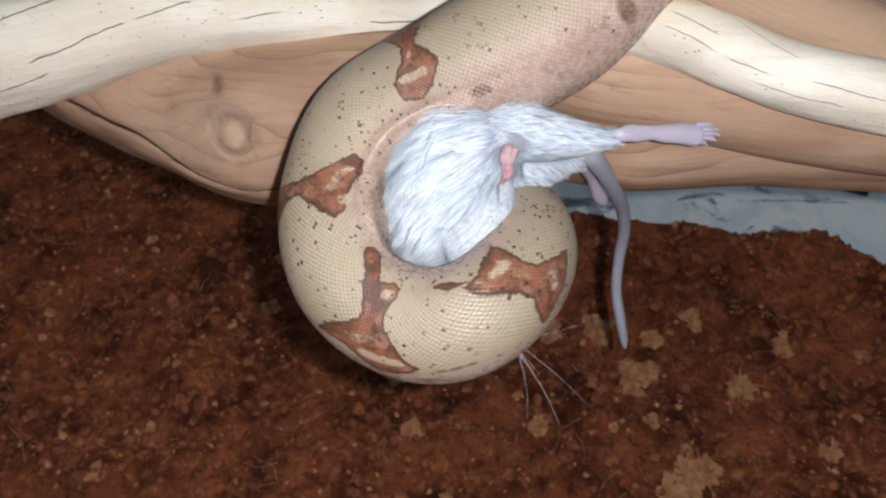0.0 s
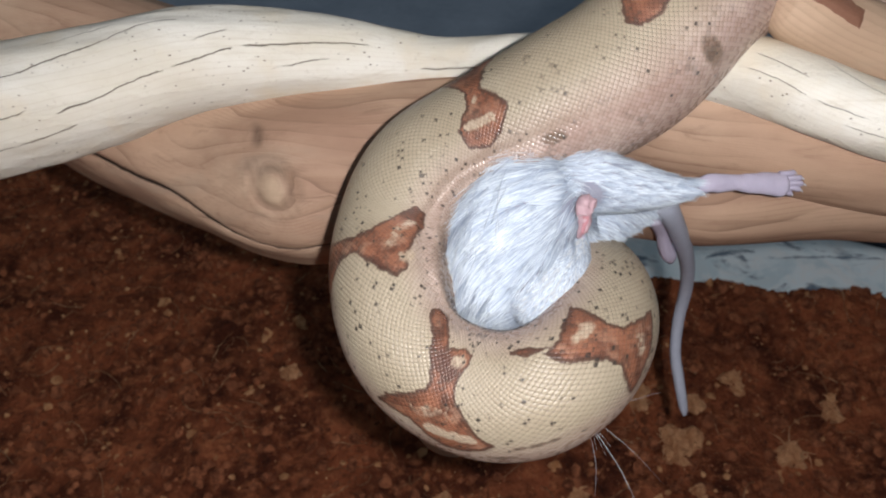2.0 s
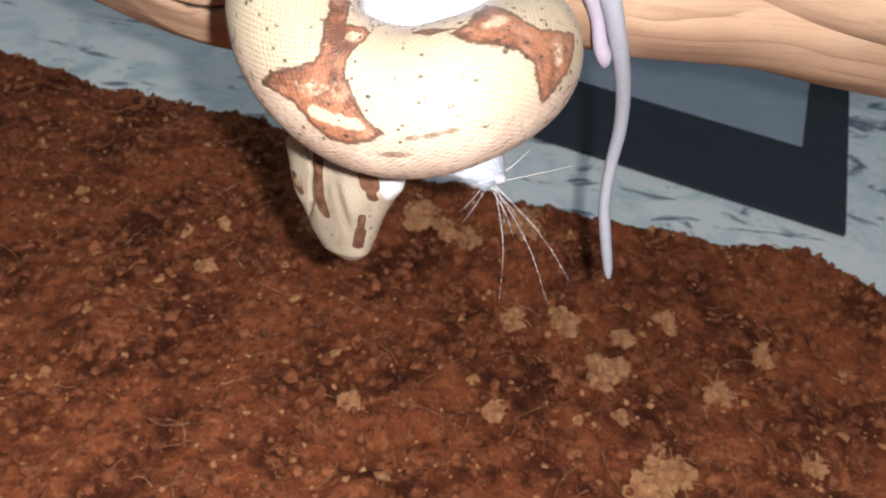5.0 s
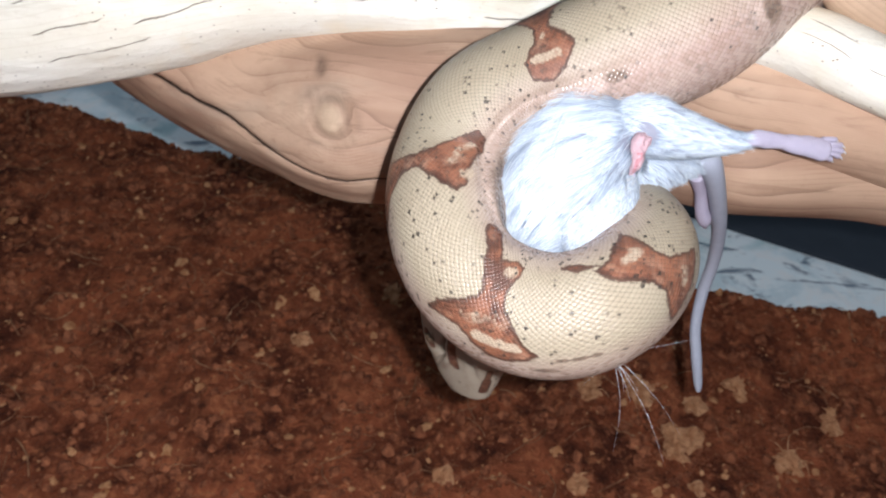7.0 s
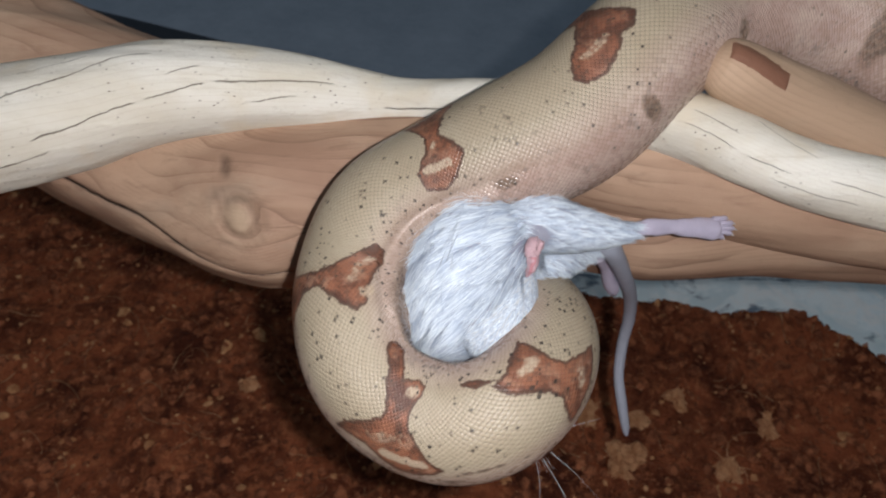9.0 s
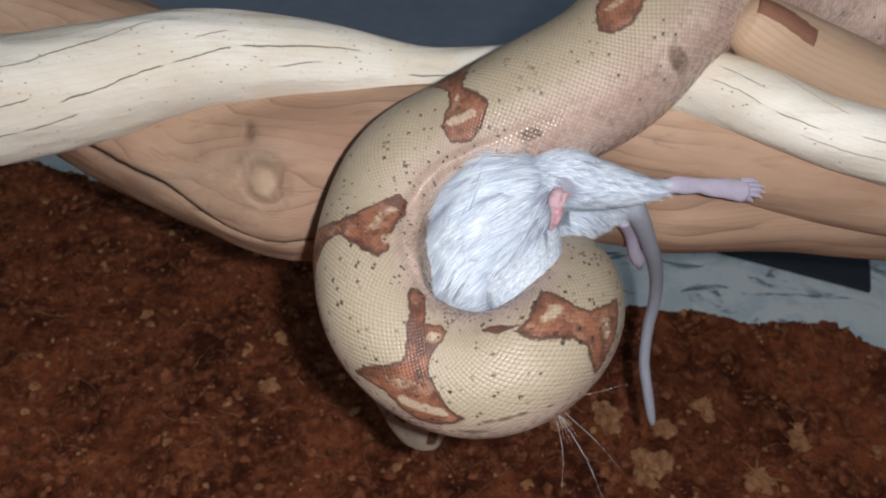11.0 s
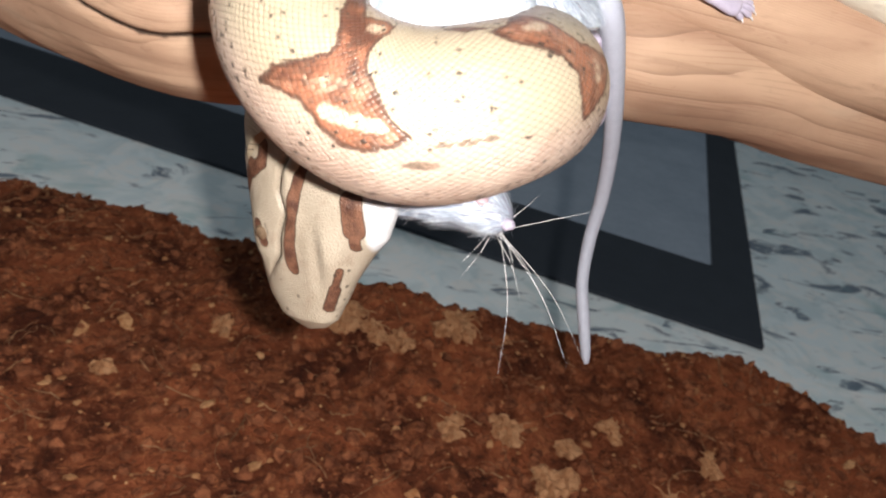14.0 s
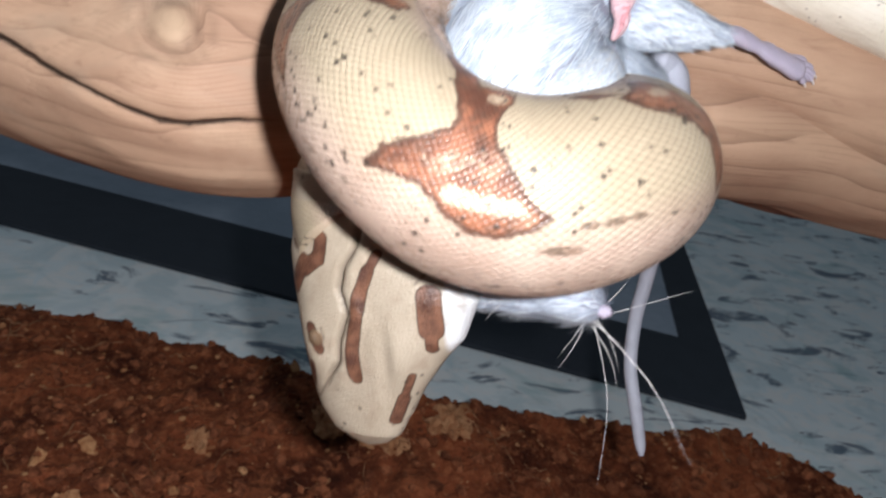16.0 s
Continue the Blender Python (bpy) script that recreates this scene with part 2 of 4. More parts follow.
def make_pale_wood():
    k = Mat("bleached_driftwood", 0.85, spec=0.2)
    v = k.coord()
    split = k.node("ShaderNodeSeparateXYZ", Vector=v)
    x = split.outputs["X"]
    grain = k.noise(k.coord((18, 150, 150)), 2.2, 6, 0.66, 0.4)
    low = k.noise(k.coord((12, 34, 34)), 2.0, 4)
    warp = k.math("MULTIPLY", k.noise(k.coord((16, 50, 50)), 1.5, 2), 9.0)
    lines = k.math("SINE", k.math("ADD", k.math("MULTIPLY", k.attr("grain"), 46.0), warp))
    colour = k.mix(k.step(low, 0.3, 0.7), (0.600, 0.550, 0.455), (0.720, 0.690, 0.620))
    colour = k.mix(k.math("MULTIPLY", k.step(grain, 0.54, 0.70), 0.38), colour, (0.470, 0.400, 0.305))
    colour = k.mix(k.math("MULTIPLY", k.step(lines, 0.86, 1.0), 0.18), colour, (0.430, 0.352, 0.255))
    colour = k.mix(k.math("MULTIPLY", k.step(k.noise(v, 60, 4), 0.52, 0.70), 0.5), colour, (0.640, 0.545, 0.400))
    colour = k.mix(k.math("MULTIPLY", k.step(k.noise(v, 520, 4, 0.7), 0.60, 0.74), 0.35), colour, (0.400, 0.335, 0.258))
    pits = k.math("MULTIPLY", k.step(k.voronoi(k.coord((330, 620, 620)), 1.0), 0.16, 0.07), k.step(k.noise(v, 70, 1), 0.46, 0.56))
    colour = k.mix(k.math("MULTIPLY", pits, 0.75), colour, (0.110, 0.070, 0.045))
    wob = k.math("ADD", k.math("MULTIPLY", k.math("SUBTRACT", k.noise(k.coord((1, 0.3, 0.3)), 90, 3), 0.5), 0.16), k.math("MULTIPLY", k.math("SUBTRACT", k.noise(v, 420, 3), 0.5), 0.07))
    gape = k.math("ADD", 0.35, k.math("MULTIPLY", k.noise(k.coord(shift=(2, 5, 1)), 150, 2), 1.4))
    deep = 0.0
    for x0, a0, x1, a1, half in CRACKS:
        slope = (a1 - a0) / (x1 - x0)
        off = k.math("ABSOLUTE", k.math("SUBTRACT", k.math("ADD", k.attr("grain"), wob), k.math("ADD", k.math("MULTIPLY", x, slope), a0 - slope * x0)))
        width = k.math("MULTIPLY", gape, half * 0.75)
        run = k.math("MULTIPLY", k.step(x, x0, x0 + 0.004), k.step(x, x1, x1 - 0.004))
        line = k.math("MULTIPLY", k.math("SUBTRACT", 1.0, k.math("DIVIDE", off, width), True), run)
        deep = k.math("MAXIMUM", deep, line)
    deep = k.math("MULTIPLY", k.step(deep, 0.0, 0.6), k.step(k.noise(v, 130, 3), 0.26, 0.42))
    colour = k.mix(k.math("MULTIPLY", deep, 0.72), colour, (0.09, 0.060, 0.038))
    k.base(colour).bump(grain, 0.0007, 0.7).bump(low, 0.001, 0.4).bump(k.noise(v, 700, 4), 0.0003, 0.7).bump(k.math("SUBTRACT", 1.0, deep), 0.0006, 0.8)
    return k.m


def make_soil():
    k = Mat("coir_soil", 0.95, spec=0.15)
    v = k.coord()
    a, b, c, d = k.noise(v, 30, 5, 0.6), k.noise(v, 160, 5, 0.65), k.noise(v, 700, 4, 0.7), k.noise(k.coord(shift=(1, 3, 2)), 75, 4, 0.6, 0.5)
    colour = k.mix(k.step(a, 0.35, 0.65), (0.090, 0.023, 0.011), (0.325, 0.092, 0.039))
    colour = k.mix(k.math("MULTIPLY", k.step(d, 0.52, 0.68), 0.45), colour, (0.50, 0.165, 0.072))
    colour = k.mix(k.math("MULTIPLY", k.step(b, 0.5, 0.72), 0.7), colour, (0.54, 0.190, 0.082))
    colour = k.mix(k.math("MULTIPLY", k.step(c, 0.6, 0.76), 0.6), colour, (0.64, 0.31, 0.15))
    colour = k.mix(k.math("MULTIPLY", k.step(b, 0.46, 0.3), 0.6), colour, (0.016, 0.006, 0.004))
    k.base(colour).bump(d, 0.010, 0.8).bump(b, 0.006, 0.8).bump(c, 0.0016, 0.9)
    return k.m


def make_chunk(name, dark, light):
    k = Mat(name, 0.95, spec=0.15)
    v = k.coord()
    info = k.t.nodes.new("ShaderNodeNewGeometry")
    colour = k.mix(k.step(k.noise(v, 240, 5, 0.65), 0.35, 0.65), dark, light)
    colour = k.mix(k.math("MULTIPLY", info.outputs["Random Per Island"], 0.55), colour, dark)
    k.base(colour).bump(k.noise(v, 600, 5, 0.7), 0.0012, 0.9)
    return k.m


def make_floor():
    k = Mat("marbled_vinyl", 0.42, spec=0.35)
    v = k.coord()
    a, b = k.noise(v, 9, 5, 0.6, 0.6), k.noise(v, 55, 5, 0.65, 0.8)
    colour = k.mix(k.step(a, 0.3, 0.7), (0.78, 0.88, 0.92), (0.88, 0.94, 0.95))
    colour = k.mix(k.math("MULTIPLY", k.step(b, 0.45, 0.60), 0.85), colour, (0.90, 0.91, 0.90))
    colour = k.mix(k.math("MULTIPLY", k.step(k.noise(v, 24, 5, 0.65, 1.0), 0.46, 0.62), 0.58), colour, (0.56, 0.70, 0.75))
    blue = k.step(k.noise(k.coord((1, 2.4, 1), (0, 0, 0.37)), 21, 5, 0.62, 0.8), 0.555, 0.64)
    colour = k.mix(k.math("MULTIPLY", blue, 0.85), colour, (0.045, 0.085, 0.15))
    teal = k.step(k.noise(k.coord(shift=(4, 2, 1)), 15, 4, 0.6, 0.6), 0.55, 0.70)
    colour = k.mix(k.math("MULTIPLY", teal, 0.55), colour, (0.30, 0.52, 0.54))
    k.base(colour).bump(b, 0.0006, 0.2)
    return k.m


def make_plain(name, dark, light, scale, rough=0.7, bump=0.0006, spec=0.3):
    k = Mat(name, rough, spec=spec)
    v = k.coord()
    a, b = k.noise(v, scale, 5, 0.6), k.noise(v, scale * 7, 4, 0.65)
    k.base(k.mix(k.math("ADD", k.math("MULTIPLY", a, 0.65), k.math("MULTIPLY", b, 0.35)), dark, light)).bump(b, bump, 0.4)
    return k.m


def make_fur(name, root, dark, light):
    """Fine hairs: root grey paints the shade between tufts, each one paler or darker at its tip."""
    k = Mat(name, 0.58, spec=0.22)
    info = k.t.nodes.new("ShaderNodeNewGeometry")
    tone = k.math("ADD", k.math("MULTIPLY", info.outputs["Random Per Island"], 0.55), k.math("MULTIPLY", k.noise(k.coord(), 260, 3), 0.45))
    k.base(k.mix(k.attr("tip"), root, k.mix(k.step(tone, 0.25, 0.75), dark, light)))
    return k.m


SKIN, HEAD_SKIN = make_snake_skin(), make_head_skin()
BROWN, PALE = make_brown_wood(), make_pale_wood()
SOIL, FLOOR = make_soil(), make_floor()
CHIP = make_chunk("pale_coir_chunk", (0.36, 0.150, 0.064), (0.64, 0.345, 0.170))
CLOD = make_chunk("tan_coir_clod", (0.38, 0.168, 0.078), (0.68, 0.390, 0.212))
CRUMB = make_chunk("coir_crumb", (0.13, 0.040, 0.02), (0.42, 0.150, 0.07))
FIBRE = make_chunk("coir_fibre", (0.20, 0.082, 0.040), (0.54, 0.30, 0.16))
MAT_BLACK = make_plain("black_rubber", (0.020, 0.027, 0.038), (0.044, 0.054, 0.070), 60, 0.75)
MAT_SLATE = make_plain("slate_felt", (0.20, 0.25, 0.32), (0.46, 0.53, 0.62), 26, 0.85)
PLASTER = make_plain("grey_plaster", (0.20, 0.21, 0.22), (0.27, 0.28, 0.29), 6, 0.9)
# white fur: lavender-grey roots and skin carry the shade of the gaps
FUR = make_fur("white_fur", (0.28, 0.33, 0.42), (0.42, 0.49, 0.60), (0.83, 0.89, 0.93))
MOUSE_SHADED_SKIN = make_plain("mouse_shaded_skin", (0.22, 0.22, 0.29), (0.34, 0.35, 0.41), 300, 0.7)
RUMP = make_plain("cream_rump_fur", (0.46, 0.48, 0.51), (0.62, 0.63, 0.64), 420, 0.85)
PINK = make_plain("pink_mouse_skin", (0.36, 0.33, 0.43), (0.50, 0.45, 0.55), 420, 0.5, 0.0003)
TAIL_SKIN = make_plain("grey_pink_tail_skin", (0.29, 0.31, 0.38), (0.44, 0.46, 0.53), 500, 0.55, 0.0003)
SORE = make_plain("pink_bare_skin", (0.40, 0.22, 0.25), (0.62, 0.46, 0.49), 600, 0.35, 0.0004)
WHISKER = make_plain("whisker_hair", (0.66, 0.65, 0.66), (0.84, 0.83, 0.84), 300, 0.4)
RAW = make_plain("raw_pink_skin", (0.40, 0.15, 0.18), (0.58, 0.30, 0.33), 700, 0.35, 0.0004)
SCAR = make_plain("raw_wood", (0.130, 0.058, 0.036), (0.23, 0.110, 0.068), 260, 0.7)
EYE = make_plain("snake_eye", (0.03, 0.02, 0.016), (0.24, 0.16, 0.10), 900, 0.12)


# ---- mesh helpers ----
def part(name, verts, faces, material, parent=None, label="", smooth=True, attrs=None):
    me = bpy.data.meshes.new(name)
    me.from_pydata([tuple(v) for v in verts], [], faces)
    me.materials.append(material)
    if smooth:
        me.polygons.foreach_set("use_smooth", [True] * len(me.polygons))
    for key, values in (attrs or {}).items():
        me.attributes.new(key, "FLOAT", "POINT").data.foreach_set("value", np.asarray(values, dtype=np.float32))
    me.update()
    ob = new(name, me)
    if parent:
        ob.parent = parent
    if label:
        tagged(ob, label)
    return ob


def spline(points, n):
    """n samples of a smooth curve through the rows of points, at even steps of its length."""
    p = np.array(points, dtype=float)
    q = np.vstack([2 * p[0] - p[1], p, 2 * p[-1] - p[-2]])
    out = []
    for i in range(len(p) - 1):
        a, b, c, d = q[i:i + 4]
        u = np.linspace(0, 1, 40, endpoint=False)[:, None]
        out.append(0.5 * (2 * b + (c - a) * u + (2 * a - 5 * b + 4 * c - d) * u ** 2 + (3 * b - a - 3 * c + d) * u ** 3))
    out = np.vstack(out + [p[-1:]])
    s = np.concatenate([[0], np.cumsum(np.linalg.norm(np.diff(out[:, :3], axis=0), axis=1))])
    e = np.linspace(0, s[-1], n)
    return np.stack([np.interp(e, s, out[:, k]) for k in range(out.shape[1])], 1), e


def frames(c, first):
    """Tangents and two side vectors along the centre line c, carried on without twist from its start."""
    t = np.gradient(c, axis=0)
    t /= np.linalg.norm(t, axis=1)[:, None]
    f = np.zeros_like(c)
    v = np.array(first, dtype=float)
    for i in range(len(c)):
        v = v - t[i] * (v @ t[i])
        v /= np.linalg.norm(v)
        f[i] = v
    return t, f, np.cross(t, f)


def tube(points, n=24, m=16, first=(0, -0.72, 0.69), squash=1.0, caps=True, bulge=None, even=0):
    """A swept tube: points are rows of x, y, z, radius. squash: width across over depth. Returns verts, faces, angle and length of each vertex."""
    p, e = spline(points, n)
    for _ in range(even):
        p[1:-1] = (p[:-2] + p[1:-1] * 2 + p[2:]) / 4
    t, f, g = frames(p[:, :3], first)
    phi = np.linspace(-np.pi, np.pi, m, endpoint=False)
    r = np.repeat(p[:, 3:4], m, 1)
    if bulge:
        r = r * bulge(e[:, None], phi[None, :])
    v = p[:, None, :3] + r[..., None] * (np.cos(phi)[None, :, None] * f[:, None] + squash * np.sin(phi)[None, :, None] * g[:, None])
    v = v.reshape(-1, 3)
    faces = [(i * m + j, i * m + (j + 1) % m, (i + 1) * m + (j + 1) % m, (i + 1) * m + j) for i in range(n - 1) for j in range(m)]
    if caps:
        faces += [tuple(reversed(range(m))), tuple(range((n - 1) * m, n * m))]
    return v, faces, np.tile(phi, n), np.repeat(e, m)


def ridged(v, size, amount, stretch=(1, 1, 1), seed=0.0):
    """Moves points by turbulent noise."""
    out = []
    for x, y, z in v:
        q = Vector((x * stretch[0] + seed, y * stretch[1], z * stretch[2])) / size
        d = noise.noise_vector(q) + 0.5 * noise.noise_vector(q * 2.3)
        out.append((x + amount * d.x * 0.4, y + amount * d.y, z + amount * d.z))
    return out


def lump(bm_seed, size, flat=0.6, detail=1, rough=0.35):
    """A rough small clod about its own centre."""
    bm = bmesh.new()
    bmesh.ops.create_icosphere(bm, subdivisions=detail, radius=1.0)
    for w in bm.verts:
        d = noise.noise(w.co * 1.3 + Vector((bm_seed * 3.7, 0, 0))) + 0.5 * noise.noise(w.co * 3.1 + Vector((0, bm_seed * 1.9, 0)))
        w.co *= 1 + rough * d * 1.6
    v = [(w.co.x * size, w.co.y * size, w.co.z * size * flat) for w in bm.verts]
    f = [tuple(w.index for w in face.verts) for face in bm.faces]
    bm.free()
    return v, f


def box(x0, x1, y0, y1, z0, z1):
    v = [(x, y, z) for x in (x0, x1) for y in (y0, y1) for z in (z0, z1)]
    return v, [(0, 1, 3, 2), (4, 6, 7, 5), (0, 4, 5, 1), (2, 3, 7, 6), (0, 2, 6, 4), (1, 5, 7, 3)]


# ---- setting ----
def build_room():
    tagged(part("floor", *box(-2.0, 2.0, -1.6, 2.4, -0.03, 0.010), FLOOR, smooth=False), "pale blue marbled vinyl floor with dark blue flecks", "floor", kind="structure")
    for name, b in (("wall_north", (-2.05, 2.05, 2.4, 2.45, 0, 0.9)), ("wall_south", (-2.05, 2.05, -1.65, -1.6, 0, 0.9)),
                    ("wall_east", (2.0, 2.05, -1.6, 2.4, 0, 0.9)), ("wall_west", (-2.05, -2.0, -1.6, 2.4, 0, 0.9))):
        tagged(part(name, *box(*b), PLASTER, smooth=False), "plain grey wall in the dark", "wall", kind="structure")


def soil_edge(x):
    return float(np.interp(x, (-1.2, -0.6, -0.28, -0.24, -0.2, -0.145, -0.1, -0.05, 0.0, 0.032, 0.063, 0.112, 0.145, 0.20, 0.222, 0.26, 0.5), (0.87, 0.57, 0.431, 0.422, 0.409, 0.390, 0.380, 0.358, 0.328, 0.312, 0.301, 0.295, 0.292, 0.281, 0.261, 0.213, -0.02)))


def soil_height(x, y):
    wob = 0.006 * noise.noise(Vector((x * 28, y * 28, 1.0))) + 0.004 * noise.noise(Vector((x * 90, y * 90, 2.0))) + 0.0015 * noise.noise(Vector((x * 260, y * 260, 3.0)))
    d = soil_edge(x) - y + wob
    s = min(max(d / 0.016, 0.0), 1.0)
    crest = 0.025 + 0.018 * min(max((x + 0.07) / 0.09, 0.0), 1.0)
    rise = 0.006 + (crest - 0.006) * (1 - (1 - s) ** 2) - (crest - 0.026) * min(max((d - 0.018) / 0.07, 0.0), 1.0)
    h = 0.006 * noise.noise(Vector((x * 14, y * 14, 0))) + 0.0035 * noise.noise(Vector((x * 45, y * 45, 5))) + 0.0022 * noise.noise(Vector((x * 130, y * 130, 7))) + 0.0012 * noise.noise(Vector((x * 330, y * 330, 9)))
    # the heap thins out to nothing on the far sides
    r = math.hypot((x + 0.2) / 0.85, (y + 0.25) / 0.9) + 0.05 * noise.noise(Vector((x * 5, y * 5, 4)))
    return (rise + h * min(1.0, s * 1.5) - (0.004 if d <= 0 else 0.0)) * min(max((1 - r) / 0.07, 0.0), 1.0)


def build_soil():
    xs = np.concatenate([np.linspace(-1.1, -0.34, 40, endpoint=False), np.linspace(-0.34, 0.36, 420), np.linspace(0.365, 0.6, 20)])
    vs = np.concatenate([np.linspace(-1.2, 0.10, 50, endpoint=False), np.linspace(0.10, 0.50, 300), np.linspace(0.51, 0.9, 20)])
    verts = [(x, y, soil_height(x, y)) for y in vs for x in xs]
    n = len(xs)
    faces = []
    for j in range(len(vs) - 1):
        for i in range(n - 1):
            if soil_edge(xs[i]) - vs[j] > -0.03:
                faces.append((j * n + i, j * n + i + 1, (j + 1) * n + i + 1, (j + 1) * n + i))
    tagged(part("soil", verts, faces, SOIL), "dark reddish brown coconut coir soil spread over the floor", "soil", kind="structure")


def scatter(name, count, lo, hi, material, label, category, seed, detail=1, flat=0.65):
    rng = random.Random(seed)
    verts, faces = [], []
    shapes = [lump(seed * 10 + k, 1.0, flat, detail, 0.45) for k in range(12)]
    made = 0
    while made < count:
        x, y = rng.uniform(-0.36, 0.34), rng.uniform(0.10, 0.47)
        if soil_edge(x) - y < -0.012 * rng.random():
            continue
        v, f = rng.choice(shapes)
        size = lo + (hi - lo) * rng.random() ** 3
        m = pose(x, y, soil_height(x, y) + size * 0.15, rng.uniform(-40, 40), rng.uniform(-40, 40), rng.uniform(0, 360)) @ Matrix.Scale(size, 4)
        k = len(verts)
        verts += [tuple(m @ Vector(p)) for p in v]
        faces += [tuple(i + k for i in q) for q in f]
        made += 1
    tagged(part(name, verts, faces, material, smooth=False), label, category, kind="stuff")


def fibres(count, seed):
    rng = random.Random(seed)
    verts, faces = [], []
    for _ in range(count):
        x, y = rng.uniform(-0.34, 0.33), rng.uniform(0.11, 0.46)
        if soil_edge(x) - y < 0.004:
            continue
        a, bend, length, r = rng.uniform(0, 6.28), rng.uniform(-2.0, 2.0), rng.uniform(0.006, 0.024), rng.uniform(0.00014, 0.00034)
        k, steps = len(verts), 6
        px, py = x, y
        for i in range(steps + 1):
            z = soil_height(px, py) + 0.0006 + 0.002 * math.sin(math.pi * i / steps) * rng.random()
            sx, sy = -math.sin(a) * r, math.cos(a) * r
            verts += [(px + sx, py + sy, z), (px - sx, py - sy, z), (px, py, z + r * 1.6)]
            px += math.cos(a) * length / steps
            py += math.sin(a) * length / steps
            a += bend / steps
        for i in range(steps):
            for q in ((0, 1), (1, 2), (2, 0)):
                faces.append((k + i * 3 + q[0], k + i * 3 + q[1], k + i * 3 + 3 + q[1], k + i * 3 + 3 + q[0]))
    tagged(part("coir_fibres", verts, faces, FIBRE), "thin curled coir fibres lying on the soil", "fibres", kind="stuff")


def build_clods():
    """Crumbly tufts of pale coir: a few lobes grown together, with loose bits of fibre round them."""
    rng = random.Random(21)
    for x, y, size, flat in ((-0.014, 0.169, 0.0036, 0.7), (0.043, 0.171, 0.0036, 0.7), (0.104, 0.146, 0.0100, 0.6), (0.032, 0.265, 0.0066, 0.6), (0.057, 0.272, 0.0085, 0.6),
                             (0.0875, 0.194, 0.0080, 0.6), (0.121, 0.228, 0.0045, 0.6), (0.1375, 0.193, 0.0066, 0.6), (0.010, 0.285, 0.0105, 0.5), (0.052, 0.222, 0.0062, 0.6),
                             (0.075, 0.222, 0.0066, 0.6), (0.1, 0.218, 0.0042, 0.6), (0.161, 0.213, 0.0050, 0.6), (0.168, 0.160, 0.0046, 0.6), (0.092, 0.172, 0.0026, 0.7), (0.020, 0.270, 0.0062, 0.5), (-0.045, 0.272, 0.0040, 0.6), (-0.085, 0.235, 0.0034, 0.6)):
        clod = tagged(new("coir_clod"), "pale tan crumbly clod of coir on dark soil", "clod", group="pale clods in the soil")
        clod.location = (x, y, soil_height(x, y) + size * flat * 0.05)
        size *= 1.2
        lobes = 1 if size < 0.0054 else 5
        for n in range(lobes):
            lobe = size * (0.95 if lobes == 1 else rng.uniform(0.36, 0.62))
            away, turn = (0.0 if n == 0 else size * rng.uniform(0.35, 0.72)), rng.uniform(0, 6.28)
            v, f = lump(x * 90 + y * 50 + n * 7, lobe, flat * rng.uniform(0.8, 1.2), 3, 0.55)
            v = ridged(v, lobe * 0.35, lobe * 0.34)
            part("lump", [(p[0] + away * math.cos(turn), p[1] + away * math.sin(turn), p[2] + lobe * 0.1) for p in v], f, CLOD, clod, smooth=False)
        for _ in range(0 if lobes == 1 else 7):
            a, far, bend = rng.uniform(0, 6.28), size * rng.uniform(0.7, 1.4), rng.uniform(-0.8, 0.8)
            row = [(size * 0.3 * math.cos(a), size * 0.3 * math.sin(a), size * 0.25, 0.00030), (far * 0.6 * math.cos(a + bend * 0.5), far * 0.6 * math.sin(a + bend * 0.5), size * rng.uniform(0.3, 0.6), 0.00028), (far * math.cos(a + bend), far * math.sin(a + bend), size * rng.uniform(0.1, 0.5), 0.00012)]
            v, f, _, _ = tube(row, 7, 5)
            part("fibre", v, f, CLOD, clod)


def build_mat():
    e = new("floor_mat")
    e.location, e.rotation_euler = (0.2530, 0.3330, 0.010), (0, 0, math.radians(-21.8))
    tagged(e, "black bordered slate grey mat flat on the floor", "mat")
    wide, deep, low, side, h = 0.86, 0.505, 0.087, 0.029, 0.003
    part("border", *box(-wide, 0, 0, low, 0, h), MAT_BLACK, e, "black rubber border", False)
    part("border", *box(-wide, 0, deep - low, deep, 0, h), MAT_BLACK, e, "black rubber border", False)
    part("border", *box(-side, 0, low, deep - low, 0, h), MAT_BLACK, e, "black rubber border", False)
    part("border", *box(-wide, -wide + side, low, deep - low, 0, h), MAT_BLACK, e, "black rubber border", False)
    part("panel", *box(-wide + side, -side, low, deep - low, 0, h - 0.001), MAT_SLATE, e, "slate grey felt panel", False)


